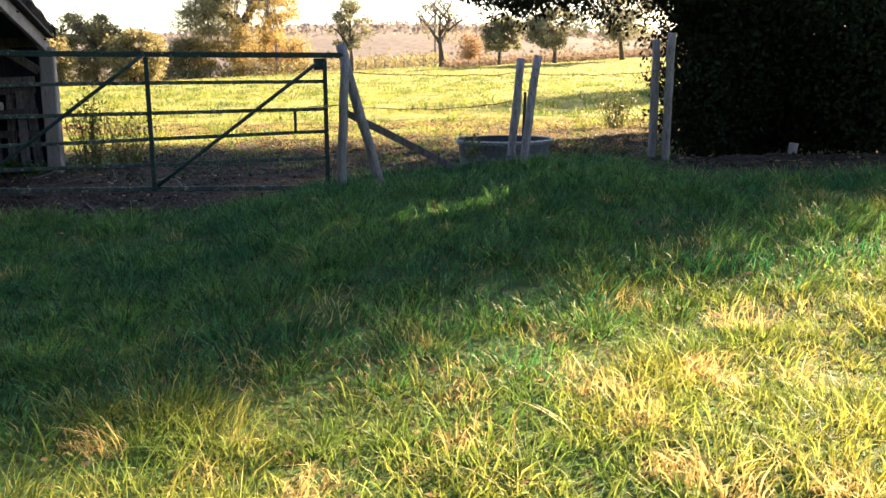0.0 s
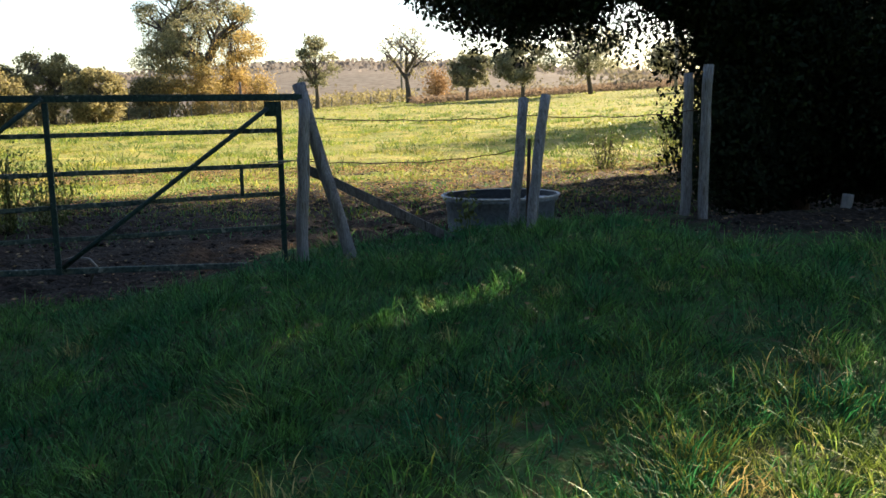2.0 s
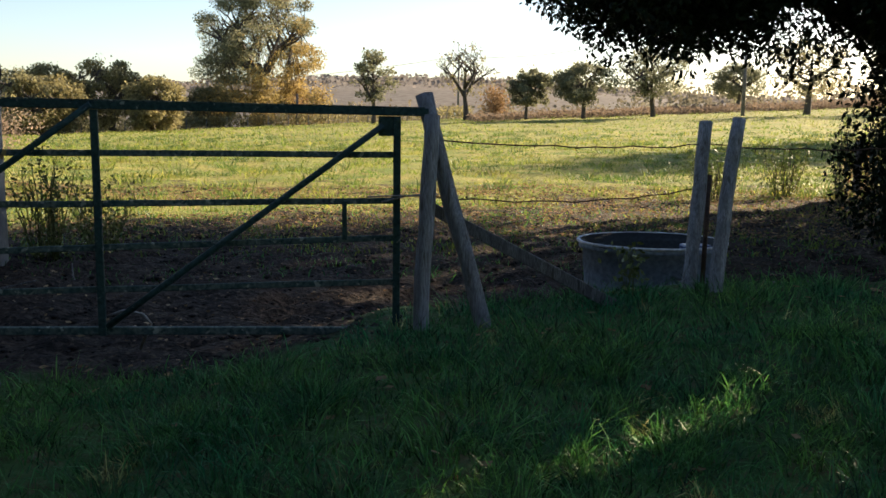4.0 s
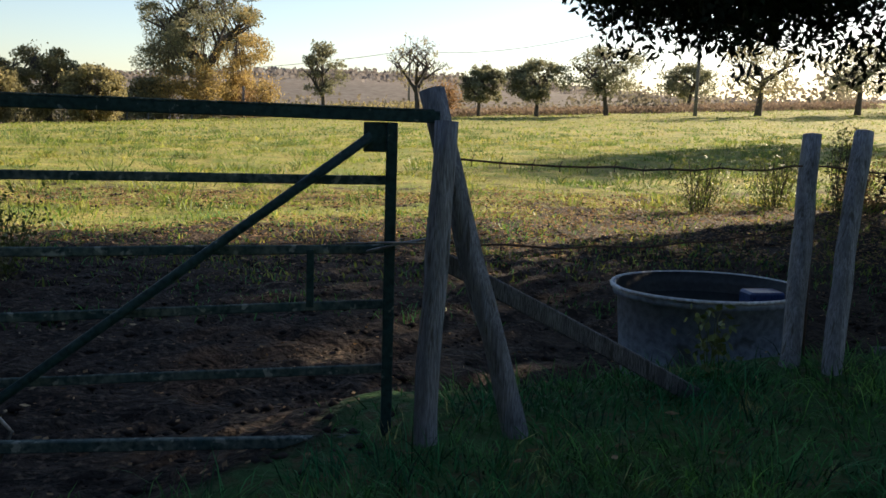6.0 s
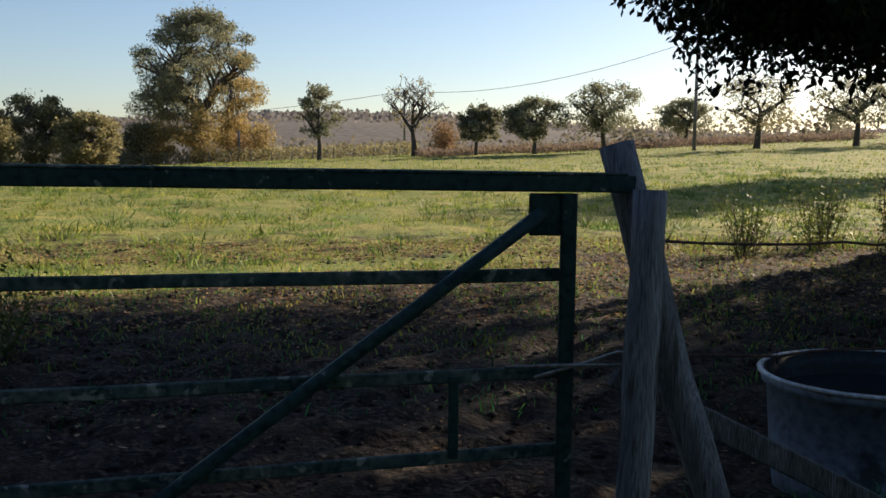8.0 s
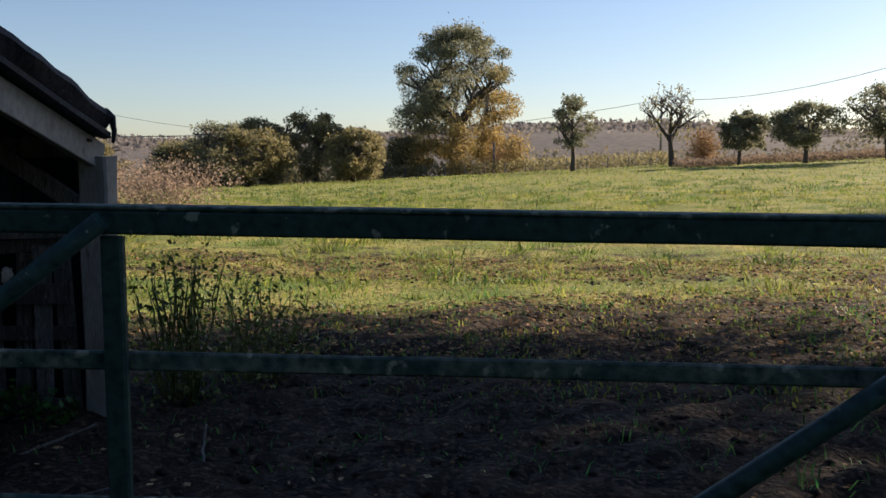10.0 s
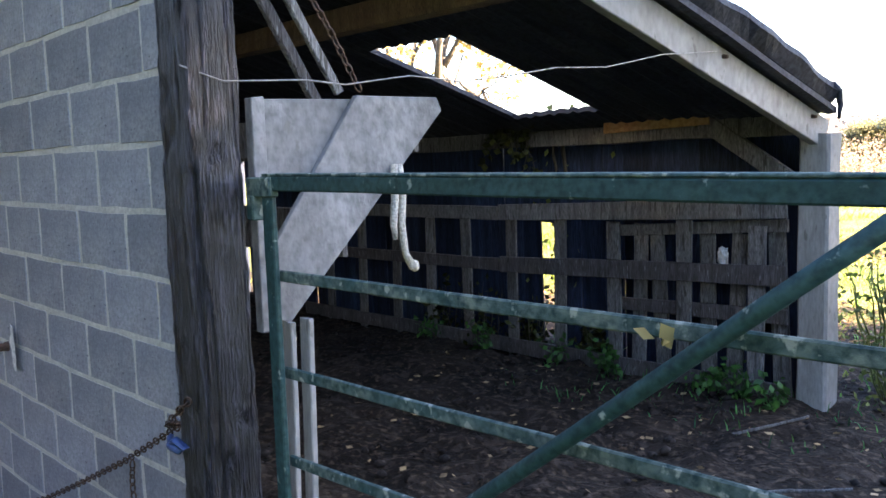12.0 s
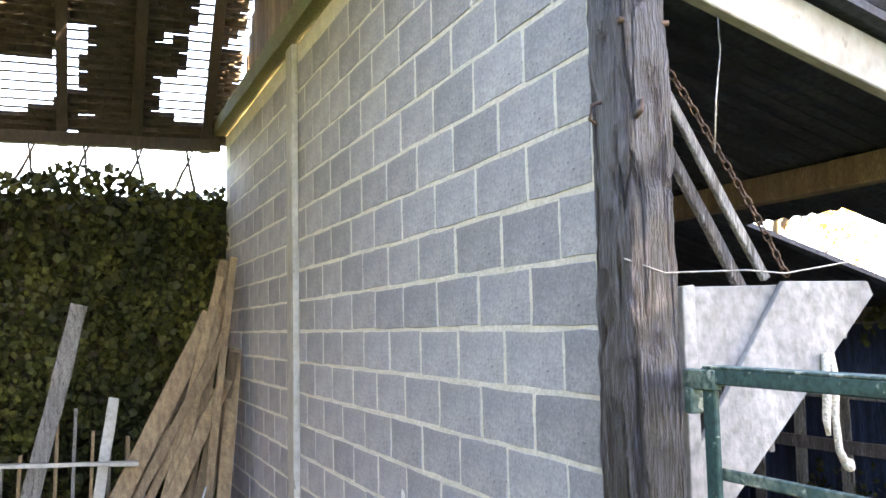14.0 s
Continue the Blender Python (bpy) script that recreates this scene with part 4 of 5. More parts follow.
solo("wall_barn_end", box(bmesh.new(), (-8.3, Y_END - 0.2, -0.9), (-1.7, Y_END, 4.2)), BARN_WOOD, (-5, Y_END, -0.6), "plain dark end wall, added unseen to darken the barn", "wall", kind="structure")
solo("eave_beam", plank((-8.26, -0.15, 3.62), (-8.26, Y_END, 3.59), 0.14, 0.13, seed=99, rough=0.01, cuts=16), BARN_WOOD, (-8.26, -3, 3.5), "dark timber beam along the barn eaves", "beam")
IVY_STEMS = []
for k in range(9):
    y = -0.42 - 0.27 * k
    IVY_STEMS.append(((-8.28, y, 3.0), (-8.26, y + (0.25 if k % 2 else -0.1), 3.58)))
ivy_wall = solo("wall_ivy", box(bmesh.new(), (-8.55, Y_END, -0.9), (-8.32, 0.14, 3.02)), BARN_WOOD, (-8.4, -3, 0), "barn end wall hidden under thick ivy", "wall", kind="structure")
for k, (a, b) in enumerate(IVY_STEMS):
    part("stem", tube(span(a, b, 4, 0, 0.015, k), [0.022, 0.02, 0.017, 0.015, 0.012], 6), BARK, ivy_wall)
ri = np.random.default_rng(17)
n = 26000
cy = ri.uniform(-6.5, -0.12, n)
cz = ri.uniform(-0.5, 3.2, n) + 0.12 * np.sin(cy * 3.0)
cx = -8.26 + 0.10 * np.abs(ri.normal(0, 1, n)) + 0.10 * np.sin(cy * 2.1) * np.sin(cz * 2.7)
v, f = leaves(ri, np.column_stack([cx, cy, cz]), 0.10, 0.02, 0.95, 0.5)
ivy = raw("ivy", v, f, LEAF_IVY)
tagged(ivy, "thick glossy green ivy covering the barn end wall", "ivy", kind="stuff")


def lean_board(i, p0, p1, w, h, material, label):
    solo("loose_board", plank(p0, p1, w, h, up=(1, 0, 0), seed=200 + i, rough=0.012, cuts=8), material, p0, label, "board", "stacked boards")


rnd = random.Random(77)
for i in range(14):
    yb = -0.27 - 0.075 * i
    lean_board(i, (-6.35 + rnd.uniform(-0.25, 0.3), yb - 0.15 - 0.03 * i + rnd.uniform(-0.08, 0.08), -0.42), (-7.10 + rnd.uniform(-0.25, 0.35), -0.18 - 0.017 * i + rnd.uniform(-0.05, 0.05), rnd.uniform(1.2, 2.5) - 0.06 * i), rnd.uniform(0.07, 0.18), rnd.uniform(0.018, 0.05),
               WOOD_BROWN, "long brown board leaning in the barn corner")
lean_board(20, (-6.70, -1.98, 0.1), (-6.95, -1.60, 1.80), 0.15, 0.03, WOOD_GREY, "grey plank leaning against the ivy")
lean_board(21, (-6.50, -2.5, 0.45), (-6.40, -1.1, 0.40), 0.03, 0.10, WOOD_PALE, "pale plank lying across the stacked wood")
lean_board(22, (-6.40, -1.5, -0.4), (-6.70, -1.30, 0.95), 0.10, 0.025, WOOD_PALE, "pale short plank standing in the stack")
for i in range(11):
    yb = -1.05 - 0.15 * i
    solo("scrap_panel", plank((-6.80 - 0.1 * (i % 2), yb, -0.5), (-6.95, yb + 0.03, rnd.uniform(0.35, 0.95)), rnd.uniform(0.09, 0.2), 0.03, up=(0, 1, 0), seed=300 + i), WOOD_BROWN if i % 2 else WOOD_GREY, (-6.90, yb, -0.5), "old door board stood against the ivy wall", "board", "scrap boards")
solo("metal_sheet", plank((-6.00, -0.75, -0.48), (-6.35, -0.55, 0.12), 0.30, 0.01, up=(0, 1, 0), seed=310, rough=0.03), TUB, (-6.00, -0.7, -0.45), "bent grey metal sheet leaning on the woodpile", "sheet")

# ---- wires of the fence ----
fence_wires = (((3.37, 0.06, 1.22), (5.02, 0.45, 1.20), 0.03), ((5.02, 0.45, 1.20), (6.33, 0.28, 1.22), 0.03), ((3.40, 0.08, 0.92), (5.0, 0.42, 0.95), 0.05))
for i, (a, b, s) in enumerate(fence_wires):
    w = thing("barbed_wire", a, "rusty barbed wire strung between the fence posts", "wire", "fence wires")
    pts = span(a, b, 14, s, 0.008, i)
    part("strand", tube(pts, 0.004, 5), RUST, w)
    for k in range(1, 14):
        p = pts[k]
        part("barb", tube([p + Vector((0.0, -0.006, -0.02)), p, p + Vector((0.012, 0.006, 0.02))], 0.002, 4), RUST, w)
solo("tie_wire", tube([(3.05, -0.02, 0.925), (3.2, -0.06, 0.935), (3.36, -0.10, 0.94), (3.41, -0.02, 0.94), (3.36, 0.06, 0.935), (3.25, -0.02, 0.93), (3.12, -0.03, 0.90)], 0.0045, 5), WIRE, (3.2, 0, 0.93), "twist of wire tying the gate to its post", "wire")

# ---- hoop and sticks in the mud ----
solo("hose_loop", tube([(1.86, 0.12, 0.10), (1.92, 0.12, 0.24), (1.88, 0.12, 0.29), (1.78, 0.12, 0.31), (1.70, 0.10, 0.28)], 0.008, 6), WIRE, (1.85, 0.12, 0.1), "loop of pale hose sticking out of the mud", "hose")
rnd = random.Random(55)
for i, (x, y, a, ln) in enumerate(((1.35, -0.42, 2.2, 0.36), (1.0, 0.3, 2.4, 0.5), (0.2, 1.9, 0.4, 0.5), (0.75, 2.7, 1.9, 0.4), (-0.2, 2.6, 0.9, 0.45))):
    z = gz(x, y)
    rough_post("stick", (x, y, z + 0.005), (x + ln * math.cos(a), y + ln * math.sin(a), z + 0.09), 0.009, 0.006, "bare stick lying on the muddy ground", "stick", WOOD_GREY, i, "sticks")
solo("low_rail", plank((5.6, 0.75, 0.30), (6.15, 0.66, 0.31), 0.05, 0.06, seed=320), WOOD_GREY, (5.8, 0.7, 0.28), "grey rail lying low beside the fence posts", "rail")
solo("low_rail", plank((6.40, 0.55, 0.30), (9.4, 0.9, 0.33), 0.05, 0.06, seed=321, cuts=12), WOOD_GREY, (8, 0.7, 0.28), "grey rail lying low beside the fence posts", "rail")
rough_post("stump", (7.9, 0.75, 0.25), (7.93, 0.75, 0.48), 0.05, 0.045, "short pale cut stump under the dark tree", "stump", WOOD_PALE, 12)


# ---- trees ----
def limb_tree(seed, h, w, trunk_r, splits=4, lean=0.0, low=0.25, deep=3):
    """Trunk and limbs as one tapered mesh each; returns trunk bmesh and the tips for foliage."""
    rn = random.Random(seed)
    trunk = bmesh.new()
    tips = []

    def grow(p, d, ln, r, depth):
        pts, rr = [p], [r]
        for i in range(4):
            d = (d + Vector((rn.uniform(-1, 1), rn.uniform(-1, 1), rn.uniform(-0.3, 0.6))) * 0.18).normalized()
            p = p + d * ln / 4
            pts.append(p)
            rr.append(r * (1 - 0.13 * (i + 1)))
        tube(pts, rr, 7 if depth < 2 else 4, bm=trunk)
        if depth >= deep or r < 0.004 * h / 6:
            tips.append(p)
            return
        if depth >= 2:
            tips.append(p)
        for k in range(splits if depth == 0 else rn.choice((2, 3))):
            a = 2 * math.pi * (k + rn.random()) / (splits if depth == 0 else 3)
            out = Vector((math.cos(a), math.sin(a), 0)) * (w / h) * 1.25
            nd = (d * 0.45 + out + Vector((0, 0, rn.uniform(0.05, 0.55)))).normalized()
            grow(pts[rn.choice((3, 4))], nd, ln * rn.uniform(0.55, 0.8) * (1.15 if depth == 0 else 1), r * 0.55, depth + 1)

    grow(Vector((0, 0, -0.15)), Vector((lean, 0, 1)).normalized(), h * low * 1.3, trunk_r, 0)
    return trunk, tips


def field_tree(name, x, y, h, w, seed, leaf, n_leaf, size, label, trunk_r=None, extra=None, low=0.25, deep=3, clumps=60, base=0.25, wide=0.45, puff=0.085, stray=0.12):
    """A tree of trunk, forking limbs, twigs to each clump, and a crown of many uneven clumps of leaves with gaps between."""
    z = gz(x, y)
    t = thing(name, (x, y, z), label, "tree", kind="")
    bm, tips = limb_tree(seed, h, w, trunk_r or 0.03 * h, low=low, deep=deep)
    zs = max(p.z for p in tips)
    rs = max(math.hypot(p.x, p.y) for p in tips)
    sc = Matrix.Diagonal((w / 2 / rs * 0.88, w / 2 / rs * 0.88, h / zs * 0.90, 1))
    bm.transform(sc)
    r = np.random.default_rng(seed)
    P = np.array([tuple(sc @ p) for p in tips])
    # clump centres fill an egg-shaped crown, denser towards its skin
    u = r.uniform(0.02, 0.97, clumps)
    prof = np.where(u < wide, np.sqrt(np.clip(1 - ((wide - u) / (wide * 1.08)) ** 2, 0.05, 1)), np.sqrt(np.clip(1 - ((u - wide) / (1.02 - wide)) ** 2, 0.02, 1)))
    a = r.uniform(0, 2 * math.pi, clumps)
    rho = np.sqrt(r.uniform(0.12, 1, clumps)) * prof * w / 2 * 0.88 * (1 + 0.14 * np.sin(a * 3 + seed) + 0.1 * np.sin(u * 17 + a))
    C = np.column_stack([np.cos(a) * rho, np.sin(a) * rho, h * (base + (0.97 - base) * u)])
    for c in C:
        k = int(np.argmin(np.sum((P - c) ** 2, axis=1)))
        tube(span(P[k], c, 3, 0, 0.01 * h, k), [min(s * h, 0.035) for s in (0.0035, 0.003, 0.002, 0.0012)], 4, bm=bm)
    bm.transform(Matrix.Translation((x, y, z)))
    part("trunk", bm, BARK, t)
    if not n_leaf:
        return t
    cr = puff * w * r.uniform(0.55, 1.35, clumps)
    k = r.choice(clumps, n_leaf, p=cr ** 2 / np.sum(cr ** 2))
    q = r.normal(0, 1, (n_leaf, 3))
    q *= (r.uniform(0, 1, n_leaf) ** 0.42 / np.linalg.norm(q, axis=1))[:, None]
    c = C[k] + q * cr[k][:, None] * np.array([1.15, 1.15, 0.8])
    loose = r.random(n_leaf) < stray
    c[loose] = C[k[loose]] * np.array([0.75, 0.75, 1]) + r.normal(0, 1, (int(loose.sum()), 3)) * 0.05 * w
    v, f = leaves(r, c, size, 0.02, 0.8)
    v = v + np.array([x, y, z])
    if extra:
        mat2, side = extra
        cen = v.reshape(-1, 4, 3).mean(axis=1)
        rel = (C[k][:, 0]) / (w / 2) * side * 0.9 - (C[k][:, 2] - 0.40 * h) / (h / 2) * 1.1
        sel = rel + r.normal(0, 0.22, n_leaf) > 0.12
        g = v.reshape(-1, 4, 3)
        for nm, msk, mm, lb in (("crown", ~sel, leaf, ""), ("autumn_foliage", sel, mat2, "golden autumn leaves")):
            vv = g[msk].reshape(-1, 3)
            raw(nm, vv, np.arange(len(vv)).reshape(-1, 4), mm, t, lb)
    else:
        raw("crown", v, f, leaf, t)
    return t


field_tree("oak_tree", -7.9, 100, 17.2, 14.8, 101, LEAF_ORCH, 56000, 0.21, "tall spreading oak turning gold at the field edge", extra=(LEAF_GOLD, 1.0), low=0.14, deep=4, clumps=210, base=0.10, wide=0.46, puff=0.07, stray=0.10)
for i, (x, y, h, w, lf, n, lab) in enumerate((
        (5.0, 85, 7.4, 4.8, LEAF_ORCH, 1500, "slim dark tree standing alone at the field edge"),
        (19.0, 78, 4.7, 4.4, LEAF_ORCH, 2400, "round dark fruit tree in the old orchard row"), (23.6, 75, 5.1, 6.2, LEAF_ORCH, 3000, "broad dark fruit tree in the old orchard row"),
        (30.1, 75, 6.3, 7.0, LEAF_ORCH, 1900, "open-crowned fruit tree in the old orchard row"), (44.5, 90, 4.6, 6.4, LEAF_ORCH, 2400, "low dark fruit tree beside the telegraph pole"),
        (42.0, 70, 6.4, 8.0, LEAF_OAK, 900, "thin-leaved old fruit tree in the field"), (51.5, 70, 6.2, 7.5, LEAF_ORCH, 1500, "old fruit tree at the end of the row"), (62, 74, 6.5, 8.0, LEAF_ORCH, 1500, "old fruit tree at the end of the row"))):
    field_tree("fruit_tree", x, y, h, w * 1.05, 120 + i, lf, int(n * 3.2), 0.19, lab, low=0.15, clumps=70, base=0.30, wide=0.36, puff=0.085)
field_tree("bare_tree", 14.2, 85, 8.0, 7.2, 141, LEAF_OAK, 500, 0.22, "almost bare autumn tree with fine grey branches", low=0.16, deep=5, clumps=110, base=0.3, wide=0.45, puff=0.05)
for i, (x, y, h, w, lf, n, lab) in enumerate((
        (-25.5, 85, 6.8, 6.5, LEAF_OAK, 2600, "brownish hedgerow tree at the field edge"), (-21.5, 90, 7.6, 8.6, LEAF_OAK, 3600, "olive-green oak in the far hedgerow"), (-14.2, 75, 4.7, 6.4, LEAF_OAK, 2600, "small olive-brown hedgerow tree"),
        (-45, 110, 6.4, 9, LEAF_OAK, 2400, "sunlit golden-brown hedgerow tree"), (-21.8, 70, 4.8, 7.4, LEAF_OAK, 2600, "sunlit olive hedgerow tree"), (-13.0, 98, 4.6, 6.0, LEAF_OAK, 2200, "low brown hedgerow tree"),
        (-32, 92, 7.0, 9.5, LEAF_ORCH, 3200, "dark green oak in the far hedgerow"), (-38, 95, 5.6, 9, LEAF_OAK, 2600, "olive-brown tree in the far hedgerow"), (-52, 100, 6.5, 10, LEAF_OAK, 2600, "olive-brown tree in the far hedgerow"))):
    field_tree("hedgerow_tree", x, y, h, w, 160 + i, lf, int(n * 4), 0.23, lab, low=0.12, clumps=75, base=0.10, wide=0.36, puff=0.095)


def bush(name, x, y, h, w, seed, leaf, n, size, label, category="bush", depth=None, stems=7):
    z = gz(x, y)
    t = thing(name, (x, y, z), label, category)
    r = np.random.default_rng(seed)
    rn = random.Random(seed)
    bm = bmesh.new()
    ends = []
    for k in range(stems):
        a = rn.uniform(0, 2 * math.pi)
        e = Vector((x + math.cos(a) * w * 0.42 * rn.random(), y + math.sin(a) * w * 0.42 * rn.random(), z + h * rn.uniform(0.55, 1.0)))
        pts = span((x + math.cos(a) * w * 0.1, y + math.sin(a) * w * 0.1, z - 0.03), e, 5, 0, 0.03 * h, seed * 31 + k)
        tube(pts, [0.0045 * h + 0.001] * 5 + [0.0015 * h], 4, bm=bm)
        ends += pts[1:]
    stem = part("stem", bm, leaf if category == "weeds" else BARK, t)
    stem["kind"] = "stuff"
    E = np.array([tuple(p) for p in ends])
    c = E[r.integers(0, len(E), n)] + r.normal(0, 1, (n, 3)) * np.array([w * 0.13, (depth or w) * 0.13, h * 0.09])
    c[:, 2] = np.maximum(c[:, 2], z + 0.01)
    v, f = leaves(r, c, size, 0.01, 0.6)
    raw("foliage", v, f, leaf, t)
    return t


for i, (x, y, h, w, lf) in enumerate(((-11.6, 96, 5.0, 5.0, LEAF_GOLD), (-7.0, 95, 4.2, 5, LEAF_GOLD), (-0.6, 97, 4.6, 4.2, LEAF_GOLD), (-3.5, 100, 3.2, 6, LEAF_BROWN), (-16.5, 97, 3.0, 7, LEAF_OAK), (-28, 95, 3.0, 9, LEAF_OAK), (-35, 90, 2.6, 8, LEAF_BROWN), (17.5, 88, 3.2, 4, LEAF_BROWN))):
    bush("hedge_bush", x, y, h, w, 400 + i, lf, 2600, 0.22, "sunlit golden hedge bush at the field edge" if lf is LEAF_GOLD else "brown autumn hedge bush at the field edge", stems=10)
bush("bramble_heap", -9.6, 25.5, 1.5, 4.6, 420, LEAF_PINK, 5200, 0.08, "dry pinkish-brown bramble heap beyond the shed", stems=26)
bush("bramble_heap", -12.4, 27, 1.6, 4.0, 421, LEAF_PINK, 4000, 0.08, "dry pinkish-brown bramble heap beyond the shed", stems=20)
bush("thorn_bush", 8.9, 9.7, 0.95, 1.1, 430, LEAF_WEED, 1300, 0.045, "scrubby half-bare thorn bush in the pasture", stems=30)
bush("thorn_bush", 10.6, 10.6, 1.0, 1.3, 431, LEAF_WEED, 1500, 0.05, "scrubby green bramble bush in the pasture", stems=30)
bush("thorn_bush", 11.0, 9.4, 1.3, 0.7, 432, LEAF_WEED, 900, 0.05, "tall weedy bramble beside an old post in the pasture", stems=12)
bush("thorn_bush", 12.4, 10.8, 0.9, 1.6, 433, LEAF_BROWN, 1500, 0.05, "scrubby half-bare thorn bush in the pasture", stems=14)
bush("weed_clump", 0.20, 3.75, 0.95, 0.8, 440, LEAF_WEED, 900, 0.04, "sunlit dry weeds growing against the shed corner", "weeds", stems=30)
bush("weed_clump", 0.55, 4.25, 0.75, 0.9, 441, LEAF_WEED, 800, 0.04, "sunlit dry weeds growing against the shed corner", "weeds", stems=26)
bush("weed_clump", 4.55, 0.22, 0.30, 0.34, 442, LEAF_WEED, 110, 0.04, "leafy sprig growing beside the trough", "weeds", stems=6)
for i, (x, y) in enumerate(((-0.72, 3.26), (-0.5, 3.24), (-1.4, 3.26), (-0.25, 3.2), (-1.9, 3.28), (-2.6, 3.28), (-3.2, 3.28))):
    bush("nettle", x, y, 0.15 + 0.04 * (i % 3), 0.30, 450 + i, LEAF_NETTLE, 80, 0.055, "green nettles at the foot of the pallets", "weeds", stems=6)
bush("bramble_spray", -1.95, 3.75, 2.0, 0.8, 460, LEAF_WEED, 420, 0.055, "bramble sprays growing over the shed wall", "bramble", stems=30)
spray = thing("ivy_spray", (-2.3, 3.30, 1.60), "dark green ivy hanging over the shed wall plate", "ivy")
rs_ = np.random.default_rng(461)
bm, tips_ = bmesh.new(), []
for k in range(9):
    e = Vector((-2.3 + rs_.uniform(-0.38, 0.38), 3.27 + rs_.uniform(-0.05, 0.05), rs_.uniform(1.30, 1.66)))
    pts = span((-2.25 + rs_.uniform(-0.12, 0.12), 3.38, 1.60), e, 5, -0.05, 0.015, 900 + k)
    tube(pts, 0.0035, 4, bm=bm)
    tips_ += [tuple(p) for p in pts[1:]]
part("stem", bm, BARK, spray)
tips_ = np.array(tips_)
v, f = leaves(rs_, tips_[rs_.integers(0, len(tips_), 170)], 0.062, 0.03, 0.85, 0.6)
raw("foliage", v, f, LEAF_IVY, spray)
for i, (x, w, h) in enumerate(((-2.7, 0.7, 0.55), (-3.2, 0.6, 0.5), (-2.25, 0.4, 0.4), (-1.7, 0.3, 0.3))):
    bush("bramble_spray", x, 3.46, h, w, 480 + i, LEAF_IVY, 240, 0.06, "dark bramble growing through the pallets", "bramble", stems=12)
field_tree("golden_tree", -11.2, 10.6, 6.2, 4.2, 470, LEAF_GOLD, 2600, 0.12, "golden-leaved tree behind the cattle shed", low=0.15, clumps=60, base=0.12, puff=0.09)


def evergreen():
    """The big dark evergreen over the fence: trunk, limbs and a dense crown that sweeps to the ground on its far side."""
    bx, by = 8.6, 2.9
    t = thing("evergreen_tree", (bx, by, gz(bx, by)), "large dense dark evergreen tree overhanging the fence", "tree")
    z = gz(bx, by)
    bm = bmesh.new()
    tube(span((bx, by, z - 0.1), (bx + 0.2, by + 0.2, 5.6), 8, 0, 0.05, 3), [0.26, 0.23, 0.2, 0.18, 0.15, 0.12, 0.09, 0.06, 0.03], 10, 0.15, 3, bm=bm)
    ends = ((4.6, 1.8, 2.5), (5.0, 3.2, 2.8), (5.4, 0.9, 3.2), (6.2, 4.6, 3.0), (6.6, 0.6, 2.4), (10.5, 4.5, 3.2), (9.5, 0.8, 3.0), (7.5, 5.0, 4.0), (11.2, 2.5, 3.6))
    for i, e in enumerate(ends):
        tube(span((bx, by, 1.5 + 0.25 * i), e, 6, -0.25, 0.08, 40 + i), [0.10, 0.085, 0.07, 0.055, 0.04, 0.028, 0.014], 6, bm=bm)
    part("trunk", bm, BARK, t)
    r = np.random.default_rng(71)
    # crown lobes: centre, radii, number of leaves
    lobes = (((9.1, 2.5, 4.0), (2.6, 2.5, 2.3), 30000), ((6.5, 2.5, 3.25), (2.0, 1.6, 1.36), 42000), ((5.55, 2.7, 2.78), (1.25, 1.25, 0.90), 34000), ((5.35, 1.75, 2.62), (0.95, 0.6, 0.76), 16000),
             ((7.6, 1.65, 2.1), (0.95, 0.8, 1.7), 20000), ((9.4, 0.85, 1.5), (1.6, 0.95, 1.6), 28000), ((8.7, 3.5, 1.9), (0.9, 1.0, 1.6), 12000), ((10.3, 3.0, 1.8), (1.5, 1.3, 1.8), 12000), ((6.85, 1.45, 2.6), (0.6, 0.5, 0.8), 8000),
             ((7.2, 4.4, 4.2), (1.8, 1.6, 1.4), 12000), ((8.5, 2.2, 0.9), (1.5, 1.1, 0.9), 22000), ((10.4, 2.6, 0.9), (1.6, 1.3, 0.9), 12000), ((7.3, 1.3, 0.85), (0.6, 0.5, 0.7), 7000))
    vs = []
    for c, rad, n in lobes:
        n = int(1.05 * n)
        q = r.normal(0, 1, (n, 3))
        q /= np.linalg.norm(q, axis=1)[:, None]
        lump = 1 + 0.20 * np.sin(q[:, 0] * 6 + c[0]) * np.sin(q[:, 1] * 5 + c[1] * 3) + 0.13 * np.sin(q[:, 2] * 11 + q[:, 0] * 8)
        rr = (r.uniform(0.30, 1.0, n) ** 0.6) * lump
        p = np.array(c) + q * rr[:, None] * np.array(rad)
        low = p[:, 2] < 0.30
        p[low, 2] = 0.30 + 0.5 * r.random(int(low.sum()))
        v, f = leaves(r, p, 0.064, 0.03, 0.45, 0.6)
        vs.append(v)
        m = n // 7
        q = r.normal(0, 1, (m, 3))
        q /= np.linalg.norm(q, axis=1)[:, None]
        p = np.array(c) + q * (r.uniform(0.1, 1.0, m) ** 0.5 * 0.66)[:, None] * np.array(rad)
        p[:, 2] = np.maximum(p[:, 2], 0.75)
        v, f = leaves(r, p, 0.17, 0.03, 0.6)
        vs.append(v)
    v = np.concatenate(vs).reshape(-1, 4, 3)
    # a thin place in the crown lets one streak of sun through to the lawn
    rel = v.mean(axis=1) - np.array((3.5, -2.07, 0.1))
    d = np.array(_sd)
    side_v = np.cross(d, (0, 0, 1))
    side_v = side_v / np.linalg.norm(side_v)
    up_v = np.cross(side_v, d)
    thin = (np.abs(rel @ side_v + 0.69 * (rel @ up_v)) < 0.085) & (np.abs(rel @ up_v) < 0.26)
